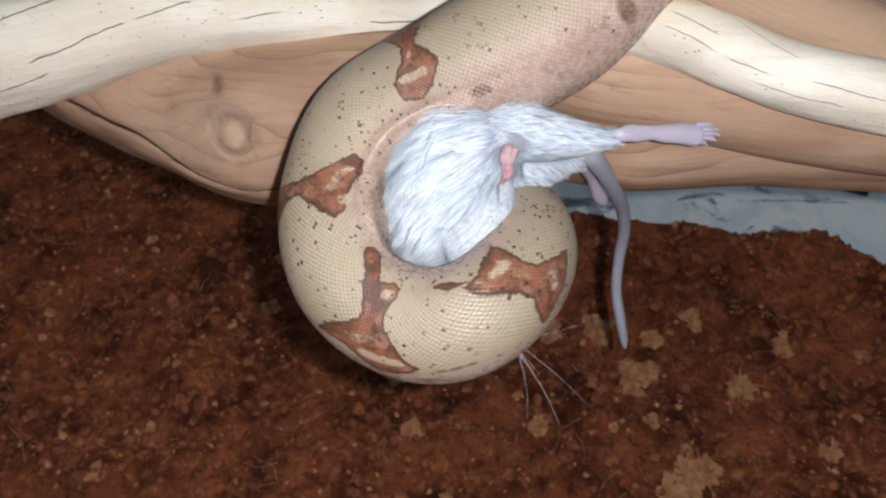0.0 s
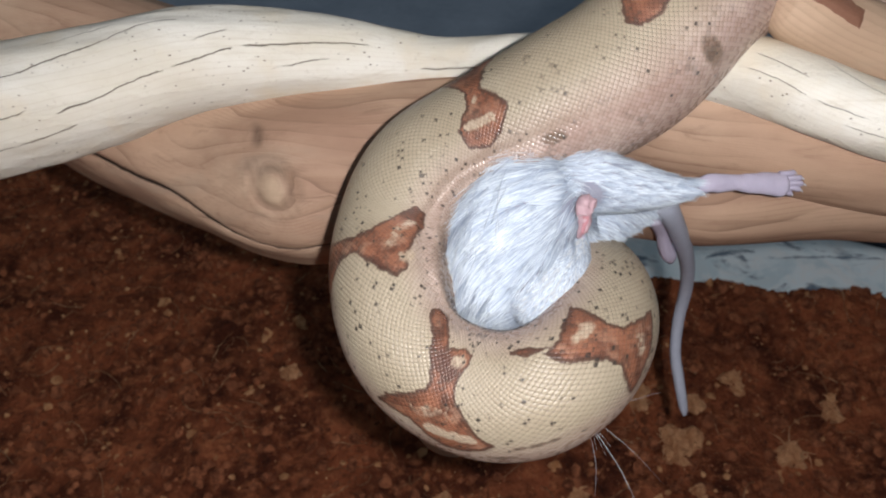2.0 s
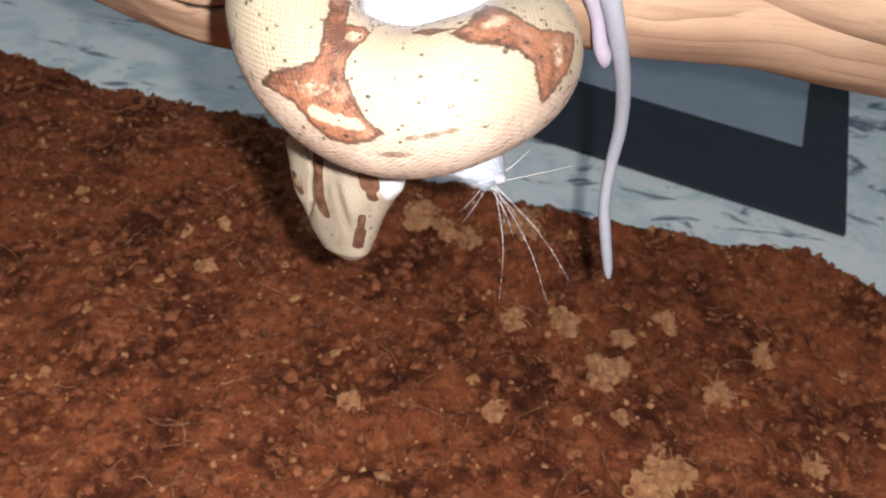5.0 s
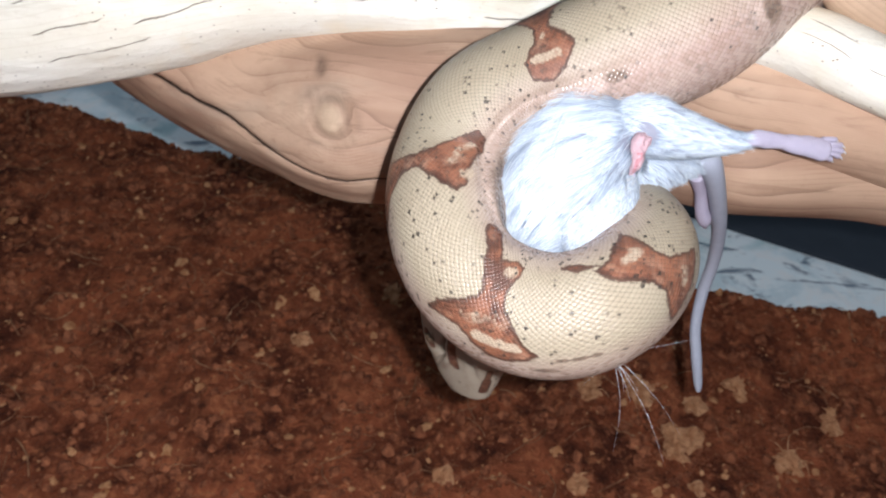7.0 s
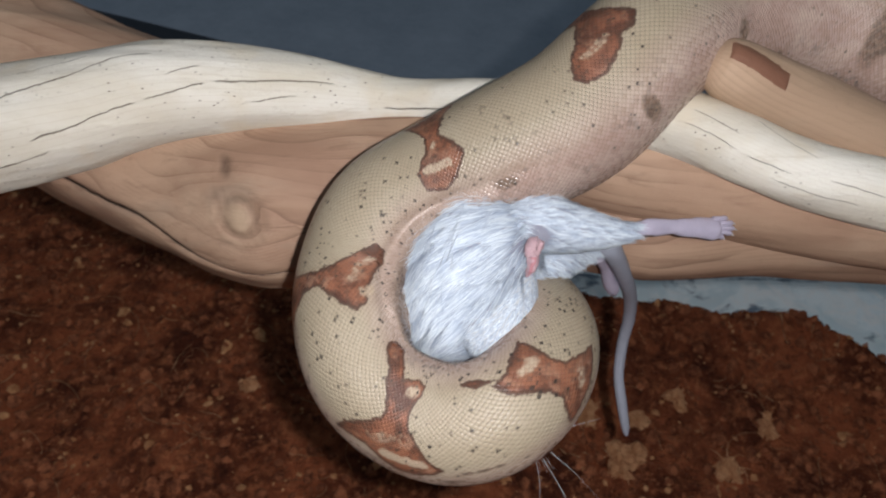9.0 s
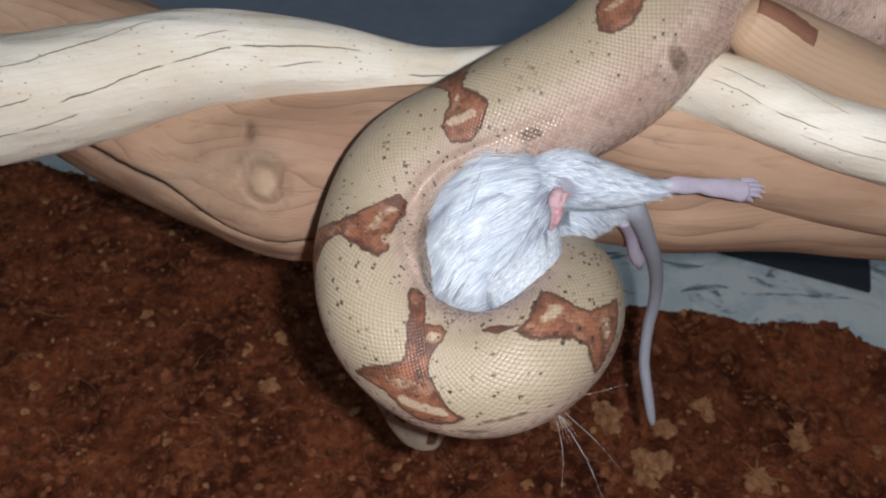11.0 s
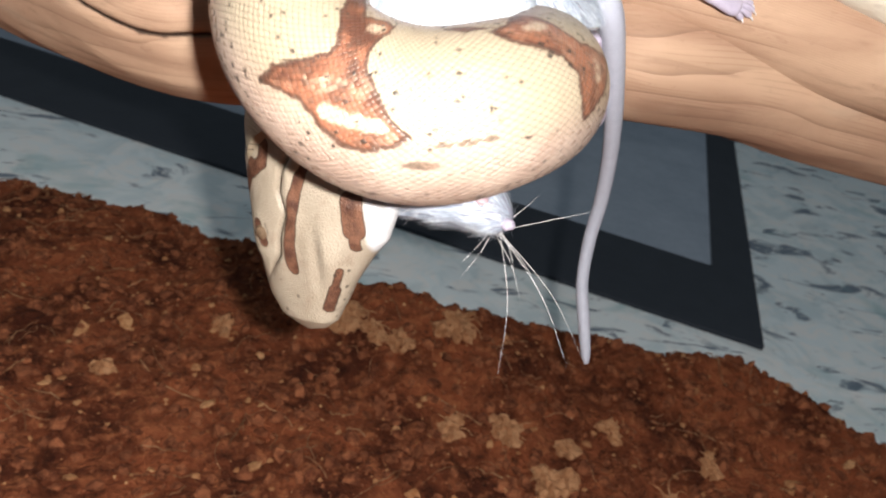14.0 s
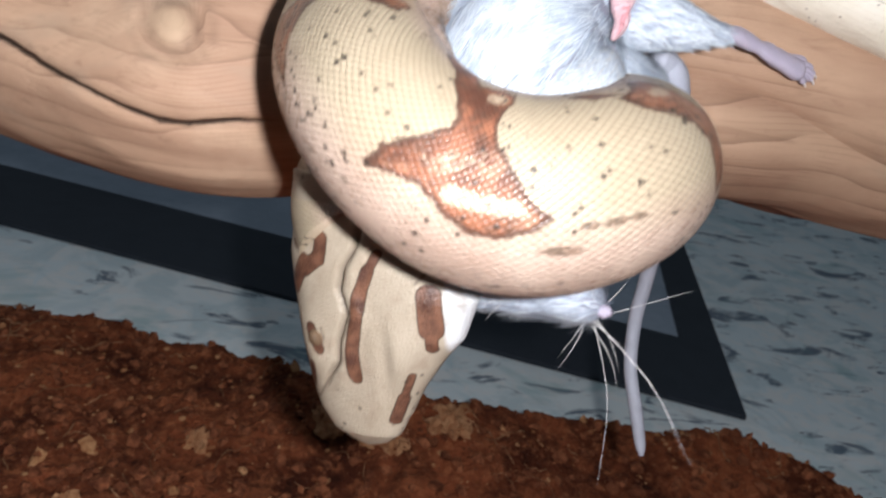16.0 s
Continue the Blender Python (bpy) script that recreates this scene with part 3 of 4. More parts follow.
# ---- driftwood ----
def build_driftwood():
    e = tagged(new("driftwood_branch"), "twisted driftwood branch, bleached ivory ridge over brown wood", "branch")
    path = [(-0.24, 0.262, 0.225, 0.030), (-0.15, 0.232, 0.208, 0.028), (-0.10, 0.208, 0.197, 0.027), (-0.068, 0.193, 0.193, 0.027), (-0.047, 0.183, 0.193, 0.027), (-0.02, 0.180, 0.196, 0.026),
            (0.02, 0.179, 0.201, 0.025), (0.054, 0.178, 0.204, 0.025), (0.08, 0.180, 0.203, 0.025), (0.11, 0.182, 0.199, 0.025), (0.20, 0.185, 0.195, 0.026), (0.30, 0.19, 0.19, 0.024)]
    v, f, phi, s = tube(path, 520, 260)
    deg = np.degrees(phi)
    # a long split along the lower front, the wood below it set back
    line = np.interp(v[:, 0], (-0.20, -0.111, -0.096, -0.085, -0.072, -0.063, -0.056, -0.05, -0.038), (38, 45, 45, 48, 52, 57, 60, 61, 60)) + 1.2 * np.sin(v[:, 0] * 95) + 0.6 * np.sin(v[:, 0] * 310)
    reach = np.clip((-0.034 - v[:, 0]) / 0.008, 0, 1)
    tick = 0.4 * np.exp(-((v[:, 0] + 0.0585) / 0.0010) ** 2) * np.exp(-((v[:, 2] - 0.2125) / 0.0022) ** 4) * (np.abs(deg) < 100)
    ledge = np.clip((deg - line) / 3, 0, 1) * np.clip((125 - deg) / 30, 0, 1) * reach
    inward = np.stack([0 * phi, np.interp(v[:, 0], [p[0] for p in path], [p[1] for p in path]), np.interp(v[:, 0], [p[0] for p in path], [p[2] for p in path])], 1) - v
    inward[:, 0] = 0
    inward /= np.linalg.norm(inward, axis=1)[:, None]
    kx, kz = -0.0545, 0.2030
    d = np.sqrt((v[:, 0] - kx) ** 2 * 0.8 + ((v[:, 2] - kz) * 1.1) ** 2)
    front = np.abs(deg) < 100
    swell = np.where(front, 0.0004 * np.exp(-(d / 0.0028) ** 4) - 0.0010 * np.exp(-((d - 0.0040) / 0.0010) ** 2) + 0.0010 * np.exp(-(d / 0.011) ** 2), 0)
    # fuller along the lower front
    lower = 0.0019 * np.exp(-((deg - 84) / 20) ** 2) * np.clip((-0.030 - v[:, 0]) / 0.02, 0, 1)
    lower = lower + 0.0040 * np.exp(-((deg - 50) / 22) ** 2) * np.clip((-0.030 - v[:, 0]) / 0.02, 0, 1)
    lower = lower + (0.0085 * np.exp(-((deg - 52) / 32) ** 2) + 0.0012 * np.exp(-((deg - 92) / 18) ** 2) - 0.0045 * np.exp(-((deg - 135) / 28) ** 2)) * np.clip((v[:, 0] - 0.02) / 0.03, 0, 1)
    v = v + inward * (0.0020 * tick + 0.0010 * np.exp(-((deg - line) / 2.6) ** 2) * reach + 0.0002 * ledge - swell - lower)[:, None]
    v = np.array(ridged(v, 0.05, 0.0035, (0.35, 1, 1)))
    v = np.array(ridged(v, 0.016, 0.0012, (0.16, 1, 1), 3.0))
    bend = np.where(front, np.sign(v[:, 2] - kz) * 0.22 * np.exp(-(d / 0.011) ** 2) - 0.5 * np.clip(1 - d / 0.006, 0, 1), 0)
    knot = np.where(front, np.exp(-(d / 0.0030) ** 6), 0)
    part("brown_limb", v, f, BROWN, e, "smooth brown wood with a knot and a long split", attrs={"knot": knot, "crack": np.maximum(np.sqrt(tick), np.where(front, 0.42 * np.exp(-((d - 0.0038) / 0.0009) ** 2) + 0.22 * np.exp(-((d - 0.0064) / 0.0007) ** 2), 0)), "grain": phi + bend, "split": deg - line, "open": reach})
    path = [(-0.26, 0.168, 0.196, 0.019), (-0.1496, 0.178, 0.2086, 0.018), (-0.1189, 0.180, 0.214, 0.0165), (-0.0969, 0.1829, 0.2188, 0.0150), (-0.0749, 0.1855, 0.2233, 0.0131), (-0.0454, 0.1844, 0.2246, 0.0100),
            (-0.0159, 0.1812, 0.2236, 0.0058), (0.0059, 0.1753, 0.2266, 0.0060), (0.0314, 0.1670, 0.2325, 0.0064), (0.0522, 0.1565, 0.2359, 0.0076), (0.0744, 0.1464, 0.2314, 0.0080), (0.0967, 0.1422, 0.2274, 0.0086),
            (0.1299, 0.1395, 0.2215, 0.0085), (0.24, 0.135, 0.205, 0.010)]
    v, f, phi, s = tube(path, 520, 200)
    v = np.array(ridged(v, 0.03, 0.0016, (0.3, 1, 1), 7.0))
    v = np.array(ridged(v, 0.009, 0.0006, (0.25, 1, 1), 2.0))
    part("bleached_limb", v, f, PALE, e, "bleached ivory limb with fine dark cracks", attrs={"grain": phi})
    path = [(0.010, 0.172, 0.217, 0.008), (0.03, 0.166, 0.2180, 0.0130), (0.05, 0.162, 0.2190, 0.0150), (0.08, 0.158, 0.2165, 0.0155), (0.11, 0.155, 0.2130, 0.0155), (0.16, 0.153, 0.206, 0.016), (0.24, 0.15, 0.195, 0.016)]
    v, f, phi, s = tube(path, 240, 60)
    v = np.array(ridged(v, 0.03, 0.0016, (0.3, 1, 1), 5.0))
    part("brown_ridge", v, f, BROWN, e, "brown ridge swelling under the bleached limb", attrs={"knot": 0 * phi, "crack": 0 * phi, "grain": phi, "split": 9 + 0 * phi, "open": 0 * phi})
    path = [(0.0540, 0.1612, 0.2508, 0.0028), (0.0558, 0.1607, 0.2501, 0.0057), (0.0604, 0.1600, 0.2484, 0.0074), (0.0760, 0.1595, 0.2410, 0.0086), (0.1030, 0.1570, 0.2298, 0.0096), (0.1401, 0.1525, 0.2162, 0.0105), (0.24, 0.15, 0.20, 0.012)]
    v, f, phi, s = tube(path, 400, 150)
    v = np.array(ridged(v, 0.02, 0.0012, (0.4, 1, 1), 11.0))
    # the scar: a raw facet on the stub's upper side, ragged at its ends
    deg = np.degrees(np.mod(phi + np.pi, 2 * np.pi) - np.pi)
    edge = np.minimum((deg - (-42 + 1500 * (s - 0.002))) / 16, (2 + 500 * (s - 0.006) - deg) / 10)
    edge = np.minimum(edge, np.minimum((s - 0.0022) / 0.0008, (0.0152 - s) / 0.0014)) + 0.06 * np.sin(s * 1500 + deg * 0.35) + 0.04 * np.sin(s * 3900 - deg * 0.2)
    mid = np.repeat(spline(path, 400)[0][:, :3], 150, 0)
    out = (v - mid) / np.linalg.norm(v - mid, axis=1)[:, None]
    w = v + out * (0.00045 * np.clip(edge, -1.2, 1))[:, None]
    keep = [q for q in f if len(q) == 4 and max(edge[i] for i in q) > 0]
    used = {i: n for n, i in enumerate(sorted({i for q in keep for i in q}))}
    part("scar", [w[i] for i in used], [tuple(used[i] for i in q) for q in keep], SCAR, e, "reddish brown scar where a twig broke off")
    part("stub_limb", v, f, BROWN, e, "short rounded brown side stub with a scar", attrs={"knot": 0.7 + 0 * phi, "crack": 0 * phi, "grain": phi, "split": 9 + 0 * phi, "open": 0 * phi})


# ---- the snake ----
SPINE = [(0.2100, 0.1850, 0.2250, 0.0185),
         (0.1430, 0.1826, 0.2351, 0.0185),
         (0.1134, 0.1883, 0.2417, 0.0182),
         (0.0852, 0.1924, 0.2481, 0.0175),
         (0.0579, 0.1833, 0.2494, 0.0165),
         (0.0398, 0.1660, 0.2478, 0.0159),
         (0.0256, 0.1557, 0.2382, 0.0162),
         (0.0090, 0.1509, 0.2305, 0.0156),
         (-0.0056, 0.1492, 0.2231, 0.0143),
         (-0.0175, 0.1440, 0.2173, 0.0136),
         (-0.0238, 0.1337, 0.2087, 0.0129),
         (-0.0245, 0.1213, 0.2061, 0.0122),
         (-0.0205, 0.1101, 0.2015, 0.0120),
         (-0.0110, 0.1042, 0.1977, 0.0128),
         (-0.0011, 0.1010, 0.1982, 0.0128),
         (0.0078, 0.1022, 0.2012, 0.0123),
         (0.0162, 0.1122, 0.2017, 0.0121),
         (0.0184, 0.1243, 0.2006, 0.0119),
         (0.0152, 0.1364, 0.1975, 0.0111),
         (0.0065, 0.1450, 0.1938, 0.0101),
         (-0.0040, 0.1510, 0.1885, 0.0105),
         (-0.0145, 0.1480, 0.1870, 0.0115),
         (-0.0200, 0.1400, 0.1825, 0.0122),
         (-0.0185, 0.1310, 0.1765, 0.0115)]
SCALES_AROUND, SCALE = 76, 0.00106
START, TURN = 0.0018, 1.4  # where the pattern begins along the body, and its turn about it
# faint grey-brown blotches: along in metres, angle, half sizes
SMUDGES = [(0.1938, -20, 0.0017, 13), (0.1634, -25, 0.0026, 13), (0.1109, -25, 0.0036, 26), (0.143, -60, 0.002, 10), (0.2230, -9, 0.0022, 5), (0.3171, 95, 0.0009, 2.2), (0.3191, 95, 0.0011, 2.4), (0.3208, 95, 0.0008, 2), (0.3150, 108, 0.0017, 3)]
# outlines of the rust-brown saddles: millimetres along the body, degrees round it from the front
SADDLES = [
    [(189.1, 81), (190, 97), (184.5, 97), (185.2, 78), (182.9, 45), (184.5, 38), (187.5, 38), (190.7, 29), (194.6, 26), (198.5, 29), (200.5, 38), (197.6, 51), (192.3, 65)],
    [(222, 106), (225.2, 90), (228.8, 67), (230.1, 51), (227.5, 40), (225.9, 26), (229.2, 11), (233.4, 4), (238.9, 11), (239.3, 26), (234.4, 42), (233.6, 56), (236, 75), (240, 106)],
    [(266, 112), (271.5, 92), (272.6, 72), (273.1, 56), (272.5, 42), (269.2, 26), (261.1, 14), (259.1, 9), (260.4, -1), (267.9, -5), (275.4, 6), (277.4, 11), (280.3, 13), (281.3, 22), (280, 33), (278, 44), (276.1, 54), (275.6, 72), (278, 92), (282, 112)],
    [(289.7, 4), (290.4, -5), (293.3, -7), (296.6, 9), (298.5, 20), (303.1, 13), (306.4, 17), (306, 27), (304.7, 36), (304.4, 45), (306, 57), (308.2, 67), (309.6, 76), (311.2, 84), (312.2, 89), (310.6, 95), (308, 102),
     (305.4, 102), (303.1, 99), (301.1, 93), (299.2, 90), (296.9, 92), (294.4, 98), (294.8, 84), (296.4, 72), (298.9, 58), (299.3, 50), (297.9, 40), (295.9, 29), (294.3, 18), (291.7, 11)],
    [(317, 13), (319.7, 20), (322.3, 20), (319.7, 12)],
    [(321.8, 24), (324.1, 20), (326.7, 11), (330.6, 4), (330.9, 20), (331.2, 38), (332.5, 49), (336.1, 60), (339.1, 69), (337.8, 76), (334.5, 87), (331.9, 92), (329.9, 99), (328.6, 98), (328.3, 85), (328.6, 71), (328, 60), (326, 49), (323.4, 40), (322.4, 31)],
]
# pale windows inside them: both ends, half width in millimetres, strength
WINDOWS = [(195.3, 46, 189.1, 46, 0.9, 0.62), (237.0, 26, 229.8, 24, 1.0, 0.72), (232.4, 44, 232.0, 46, 0.8, 0.6), (275.1, 24, 268.0, 6, 1.2, 0.55), (277.8, 9, 278.2, 14, 1.1, 0.8),
           (301.8, 27, 304.0, 24, 1.3, 0.8), (302.4, 87, 309.2, 85, 1.05, 1.0), (299.5, 76, 304.5, 68, 1.5, 0.42), (326.4, 29, 328.6, 27, 1.3, 0.7), (334.0, 69, 333.0, 76, 1.2, 0.6)]
ROUND = 0.22  # millimetres of skin for each degree round the body


def bands(s, phi):
    """How much of each point lies in a rust-brown saddle, and in the pale window inside it."""
    x = (s - START) * 1000
    y = (np.mod(np.degrees(phi) - TURN + 180, 360) - 180) * ROUND
    dark, pale = np.zeros(len(s)), np.zeros(len(s))

    def gap(px, py, ax, ay, bx, by):
        t = np.clip(((px - ax) * (bx - ax) + (py - ay) * (by - ay)) / ((bx - ax) ** 2 + (by - ay) ** 2 + 1e-9), 0, 1)
        return np.hypot(px - ax - t * (bx - ax), py - ay - t * (by - ay))
    for outline in SADDLES:
        o = np.array(outline, dtype=float) * (1, ROUND)
        near = np.where((x > o[:, 0].min() - 3) & (x < o[:, 0].max() + 3))[0]
        px, py = x[near], y[near]
        d, inside = np.full(len(near), 9.0), np.zeros(len(near), dtype=bool)
        for (ax, ay), (bx, by) in zip(o, np.roll(o, -1, 0)):
            d = np.minimum(d, gap(px, py, ax, ay, bx, by))
            inside ^= ((ay > py) != (by > py)) & (px < (bx - ax) * (py - ay) / (by - ay + 1e-9) + ax)
        dark[near] = np.maximum(dark[near], np.clip(0.5 + np.where(inside, d, -d) / 1.8, 0, 1))
    for s0, p0, s1, p1, half, strength in WINDOWS:
        pale = np.maximum(pale, strength * np.clip(1.4 - gap(x, y, s0, p0 * ROUND, s1, p1 * ROUND) / half, 0, 1))
    return dark, pale


def lip(s, phi):
    """A groove and a raised lip of skin on the inner side of the coil, round the prey."""
    p = np.mod(np.degrees(phi) - TURN + 180, 360) - 180
    reach = np.clip((s - 0.215) / 0.02, 0, 1) * np.clip((0.292 - s) / 0.02, 0, 1)
    # pressed in under the weight of the prey
    press = np.clip((s - 0.283) / 0.014, 0, 1) * np.clip((0.350 - s) / 0.016, 0, 1)
    return 1 + reach * (0.05 * np.exp(-((p + 21) / 9) ** 2) - 0.07 * np.exp(-((p + 5) / 6) ** 2)) - 0.28 * press * np.exp(-((p + 78) / 50) ** 2)


def build_snake():
    e = tagged(new("boa_snake"), "cream boa with rust brown saddles, coiled round a white mouse", "snake")
    v, f, phi, s = tube([(x, y, z, r * (1.07 if 8 < i < 18 else 1.0)) for i, (x, y, z, r) in enumerate(SPINE)], 1300, 200, even=260, bulge=lip)
    dark, pale = bands(s, phi)
    p = np.mod(np.degrees(phi) - TURN + 180, 360) - 180
    p = np.where(p > 150, p - 360, p)
    flank = np.maximum(np.clip((22 - p) / 35, 0, 1), 0.75 * np.clip((p - 84) / 26, 0, 1))
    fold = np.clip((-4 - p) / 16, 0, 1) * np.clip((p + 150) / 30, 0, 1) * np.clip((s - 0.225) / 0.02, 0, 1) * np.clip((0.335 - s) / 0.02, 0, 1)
    smudge = np.zeros(len(s))
    for c, a, hs, ha in SMUDGES:
        smudge = np.maximum(smudge, np.clip(1.4 - np.sqrt(((s - c) / hs) ** 2 + ((p + TURN - a) / ha) ** 2), 0, 1))
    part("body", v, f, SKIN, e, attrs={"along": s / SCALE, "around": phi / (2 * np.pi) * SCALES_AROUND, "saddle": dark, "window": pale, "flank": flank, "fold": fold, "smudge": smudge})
    build_head(e)
    return e


# marks on the head: both ends (millimetres along it and across it), half width
STREAKS = [(12.2, -5.9, 15.2, -4.2, 0.7), (15.2, -4.2, 19.2, -2.7, 1.0), (19.2, -2.7, 24.3, -1.7, 1.15), (24.3, -1.7, 29.6, -0.7, 1.1), (29.6, -0.7, 34.6, -0.9, 1.15),
           (18.8, -14.0, 24.6, -14.3, 1.9), (24.6, -14.3, 28.0, -14.2, 0.9), (33.4, -10.6, 38.0, -8.6, 0.5), (38.0, -8.6, 42.8, -6.6, 0.85),
           (10.6, 4.6, 14.0, 5.2, 1.3), (9.6, 6.6, 12.0, 10.5, 1.1), (15.0, 8.6, 20.0, 11.8, 1.4), (14.0, 5.4, 16.4, 8.6, 1.3), (26.6, 7.6, 30.2, 6.0, 1.0), (33.6, 8.2, 38.0, 9.2, 0.7)]
LINES = [(34.4, 4.2, 37.9, 6.2), (37.9, 6.2, 41.0, 8.6), (16.9, -11.9, 15.1, -13.5), (26.4, 5.4, 28.0, 4.9), (28.0, 4.9, 30.0, 5.6)]
FOLD = ((-2, 10.6, 15.0, 19.0, 23.2, 28.3, 32.3, 35.2, 37.5), (-5.0, -2.4, 0.5, 1.4, 0.3, 2.1, 2.5, 4.5, 5.8))


def streak(a, b, a0, b0, a1, b1):
    """Distance in millimetres from a point of the head to a mark's middle line."""
    dx, dy = a1 - a0, b1 - b0
    t = min(1, max(0, ((a - a0) * dx + (b - b0) * dy) / (dx * dx + dy * dy)))
    return math.hypot(a - a0 - t * dx, b - b0 - t * dy)


def build_head(e):
    nape, snout = Vector((-0.0200, 0.1330, 0.1890)), Vector((-0.0128, 0.1232, 0.1410))
    axis = (snout - nape).normalized()
    top = Vector((-0.60, -0.79, 0.12))
    top = (top - axis * top.dot(axis)).normalized()
    side = axis.cross(top)
    length = (snout - nape).length
    n, m = 170, 210
    us = np.linspace(-0.23, 1, n)
    half = np.interp(us, (-0.05, 0.12, 0.27, 0.42, 0.54, 0.7, 0.83, 0.93, 0.98, 1.0), (0.0136, 0.0146, 0.0142, 0.0131, 0.0121, 0.0113, 0.0098, 0.0070, 0.0040, 0.0012))
    wider = np.interp(us, (-0.05, 0.10, 0.27, 0.45, 0.56, 0.7, 0.85, 1.0), (0.95, 1.18, 1.44, 1.40, 1.20, 0.95, 0.84, 0.95))
    high = np.interp(us, (0, 0.15, 0.4, 0.6, 0.8, 0.92, 1.0), (0.0085, 0.0084, 0.0078, 0.0068, 0.0052, 0.0040, 0.0010))
    low = np.interp(us, (0, 0.3, 0.7, 0.92, 1.0), (0.0085, 0.0085, 0.0068, 0.0048, 0.0010))
    verts, mark, cheek, ring = [], [], [], []
    for u, w, h, l, flare in zip(us, half, high, low, wider):
        c = nape + axis * ((u + 0.23) / 1.23 * length)
        for j in range(m):
            a = 2 * math.pi * j / m
            ca, sa = math.cos(a), math.sin(a)
            x = math.copysign(abs(sa) ** 0.95, sa) * w * (flare if sa < 0 else 1.0)
            y = math.copysign(abs(ca) ** 0.95, ca) * (h if ca > 0 else l)
            # brow ridges over the eyes, a shallow trough between them
            ridge = math.exp(-((u - 0.52) / 0.13) ** 2) * math.exp(-((abs(x) / w - 0.62) / 0.25) ** 2) * (ca > -0.1)
            trough = math.exp(-((u - 0.4) / 0.3) ** 2) * math.exp(-(x / w / 0.28) ** 2) * (ca > 0)
            along = (u + 0.23) / 1.23 * length * 1000
            # the long fold between brow and jaw, its rim raised on one side
            fold_at = float(np.interp(along, *FOLD)) / 1000
            fade = min(1, max(0, (38 - along) / 4)) * (ca > -0.2)
            shaded_crease = math.exp(-((x - fold_at) / 0.00055) ** 2) * fade
            rim = math.exp(-((x - fold_at + 0.0022) / 0.0017) ** 2) * fade
            hollow = math.exp(-((x + 0.0062) / 0.0013) ** 2) * math.exp(-((along - 31) / 6) ** 2) * (ca > 0)
            y += 0.0010 * ridge - 0.0004 * trough - 0.0013 * shaded_crease + 0.0009 * rim - 0.0008 * hollow
            x += math.copysign(0.0006 * ridge, x)
            verts.append(c + side * x + top * y)
            b = x * 1000
            cheek.append(min(1.0, max(0.0, (-b - 15.9) / 0.7)) * (along < 31) * (along > 14))
            k = 0.0
            if ca > -0.4:
                for a0, b0, a1, b1, hw in STREAKS:
                    k = max(k, 0.5 + (hw - streak(along, b, a0, b0, a1, b1)) / 0.8)
            # colour mask: painted shade in the fold, plus the dark lines
            dark = max(1 - streak(along, b, *q) / 0.42 for q in LINES) if ca > -0.5 else 0.0
            ring.append(max(0.0, shaded_crease * 0.9, dark))
            mark.append(max(0.0, min(1.0, k)))
    faces = [(i * m + j, i * m + (j + 1) % m, (i + 1) * m + (j + 1) % m, (i + 1) * m + j) for i in range(n - 1) for j in range(m)]
    faces += [tuple(reversed(range(m))), tuple(range((n - 1) * m, n * m))]
    head = part("head", verts, faces, HEAD_SKIN, e, "pale boa head with brown stripes", attrs={"saddle": mark, "cheek": cheek, "shaded_crease": ring})
    c = nape + axis * 0.0283 + side * 0.0066 + top * 0.0062
    v, f = lump(0, 0.0018, 1.0, 3, 0.0)
    part("eye", [c + Vector(p) for p in v], f, EYE, head, "grey-brown round eye")


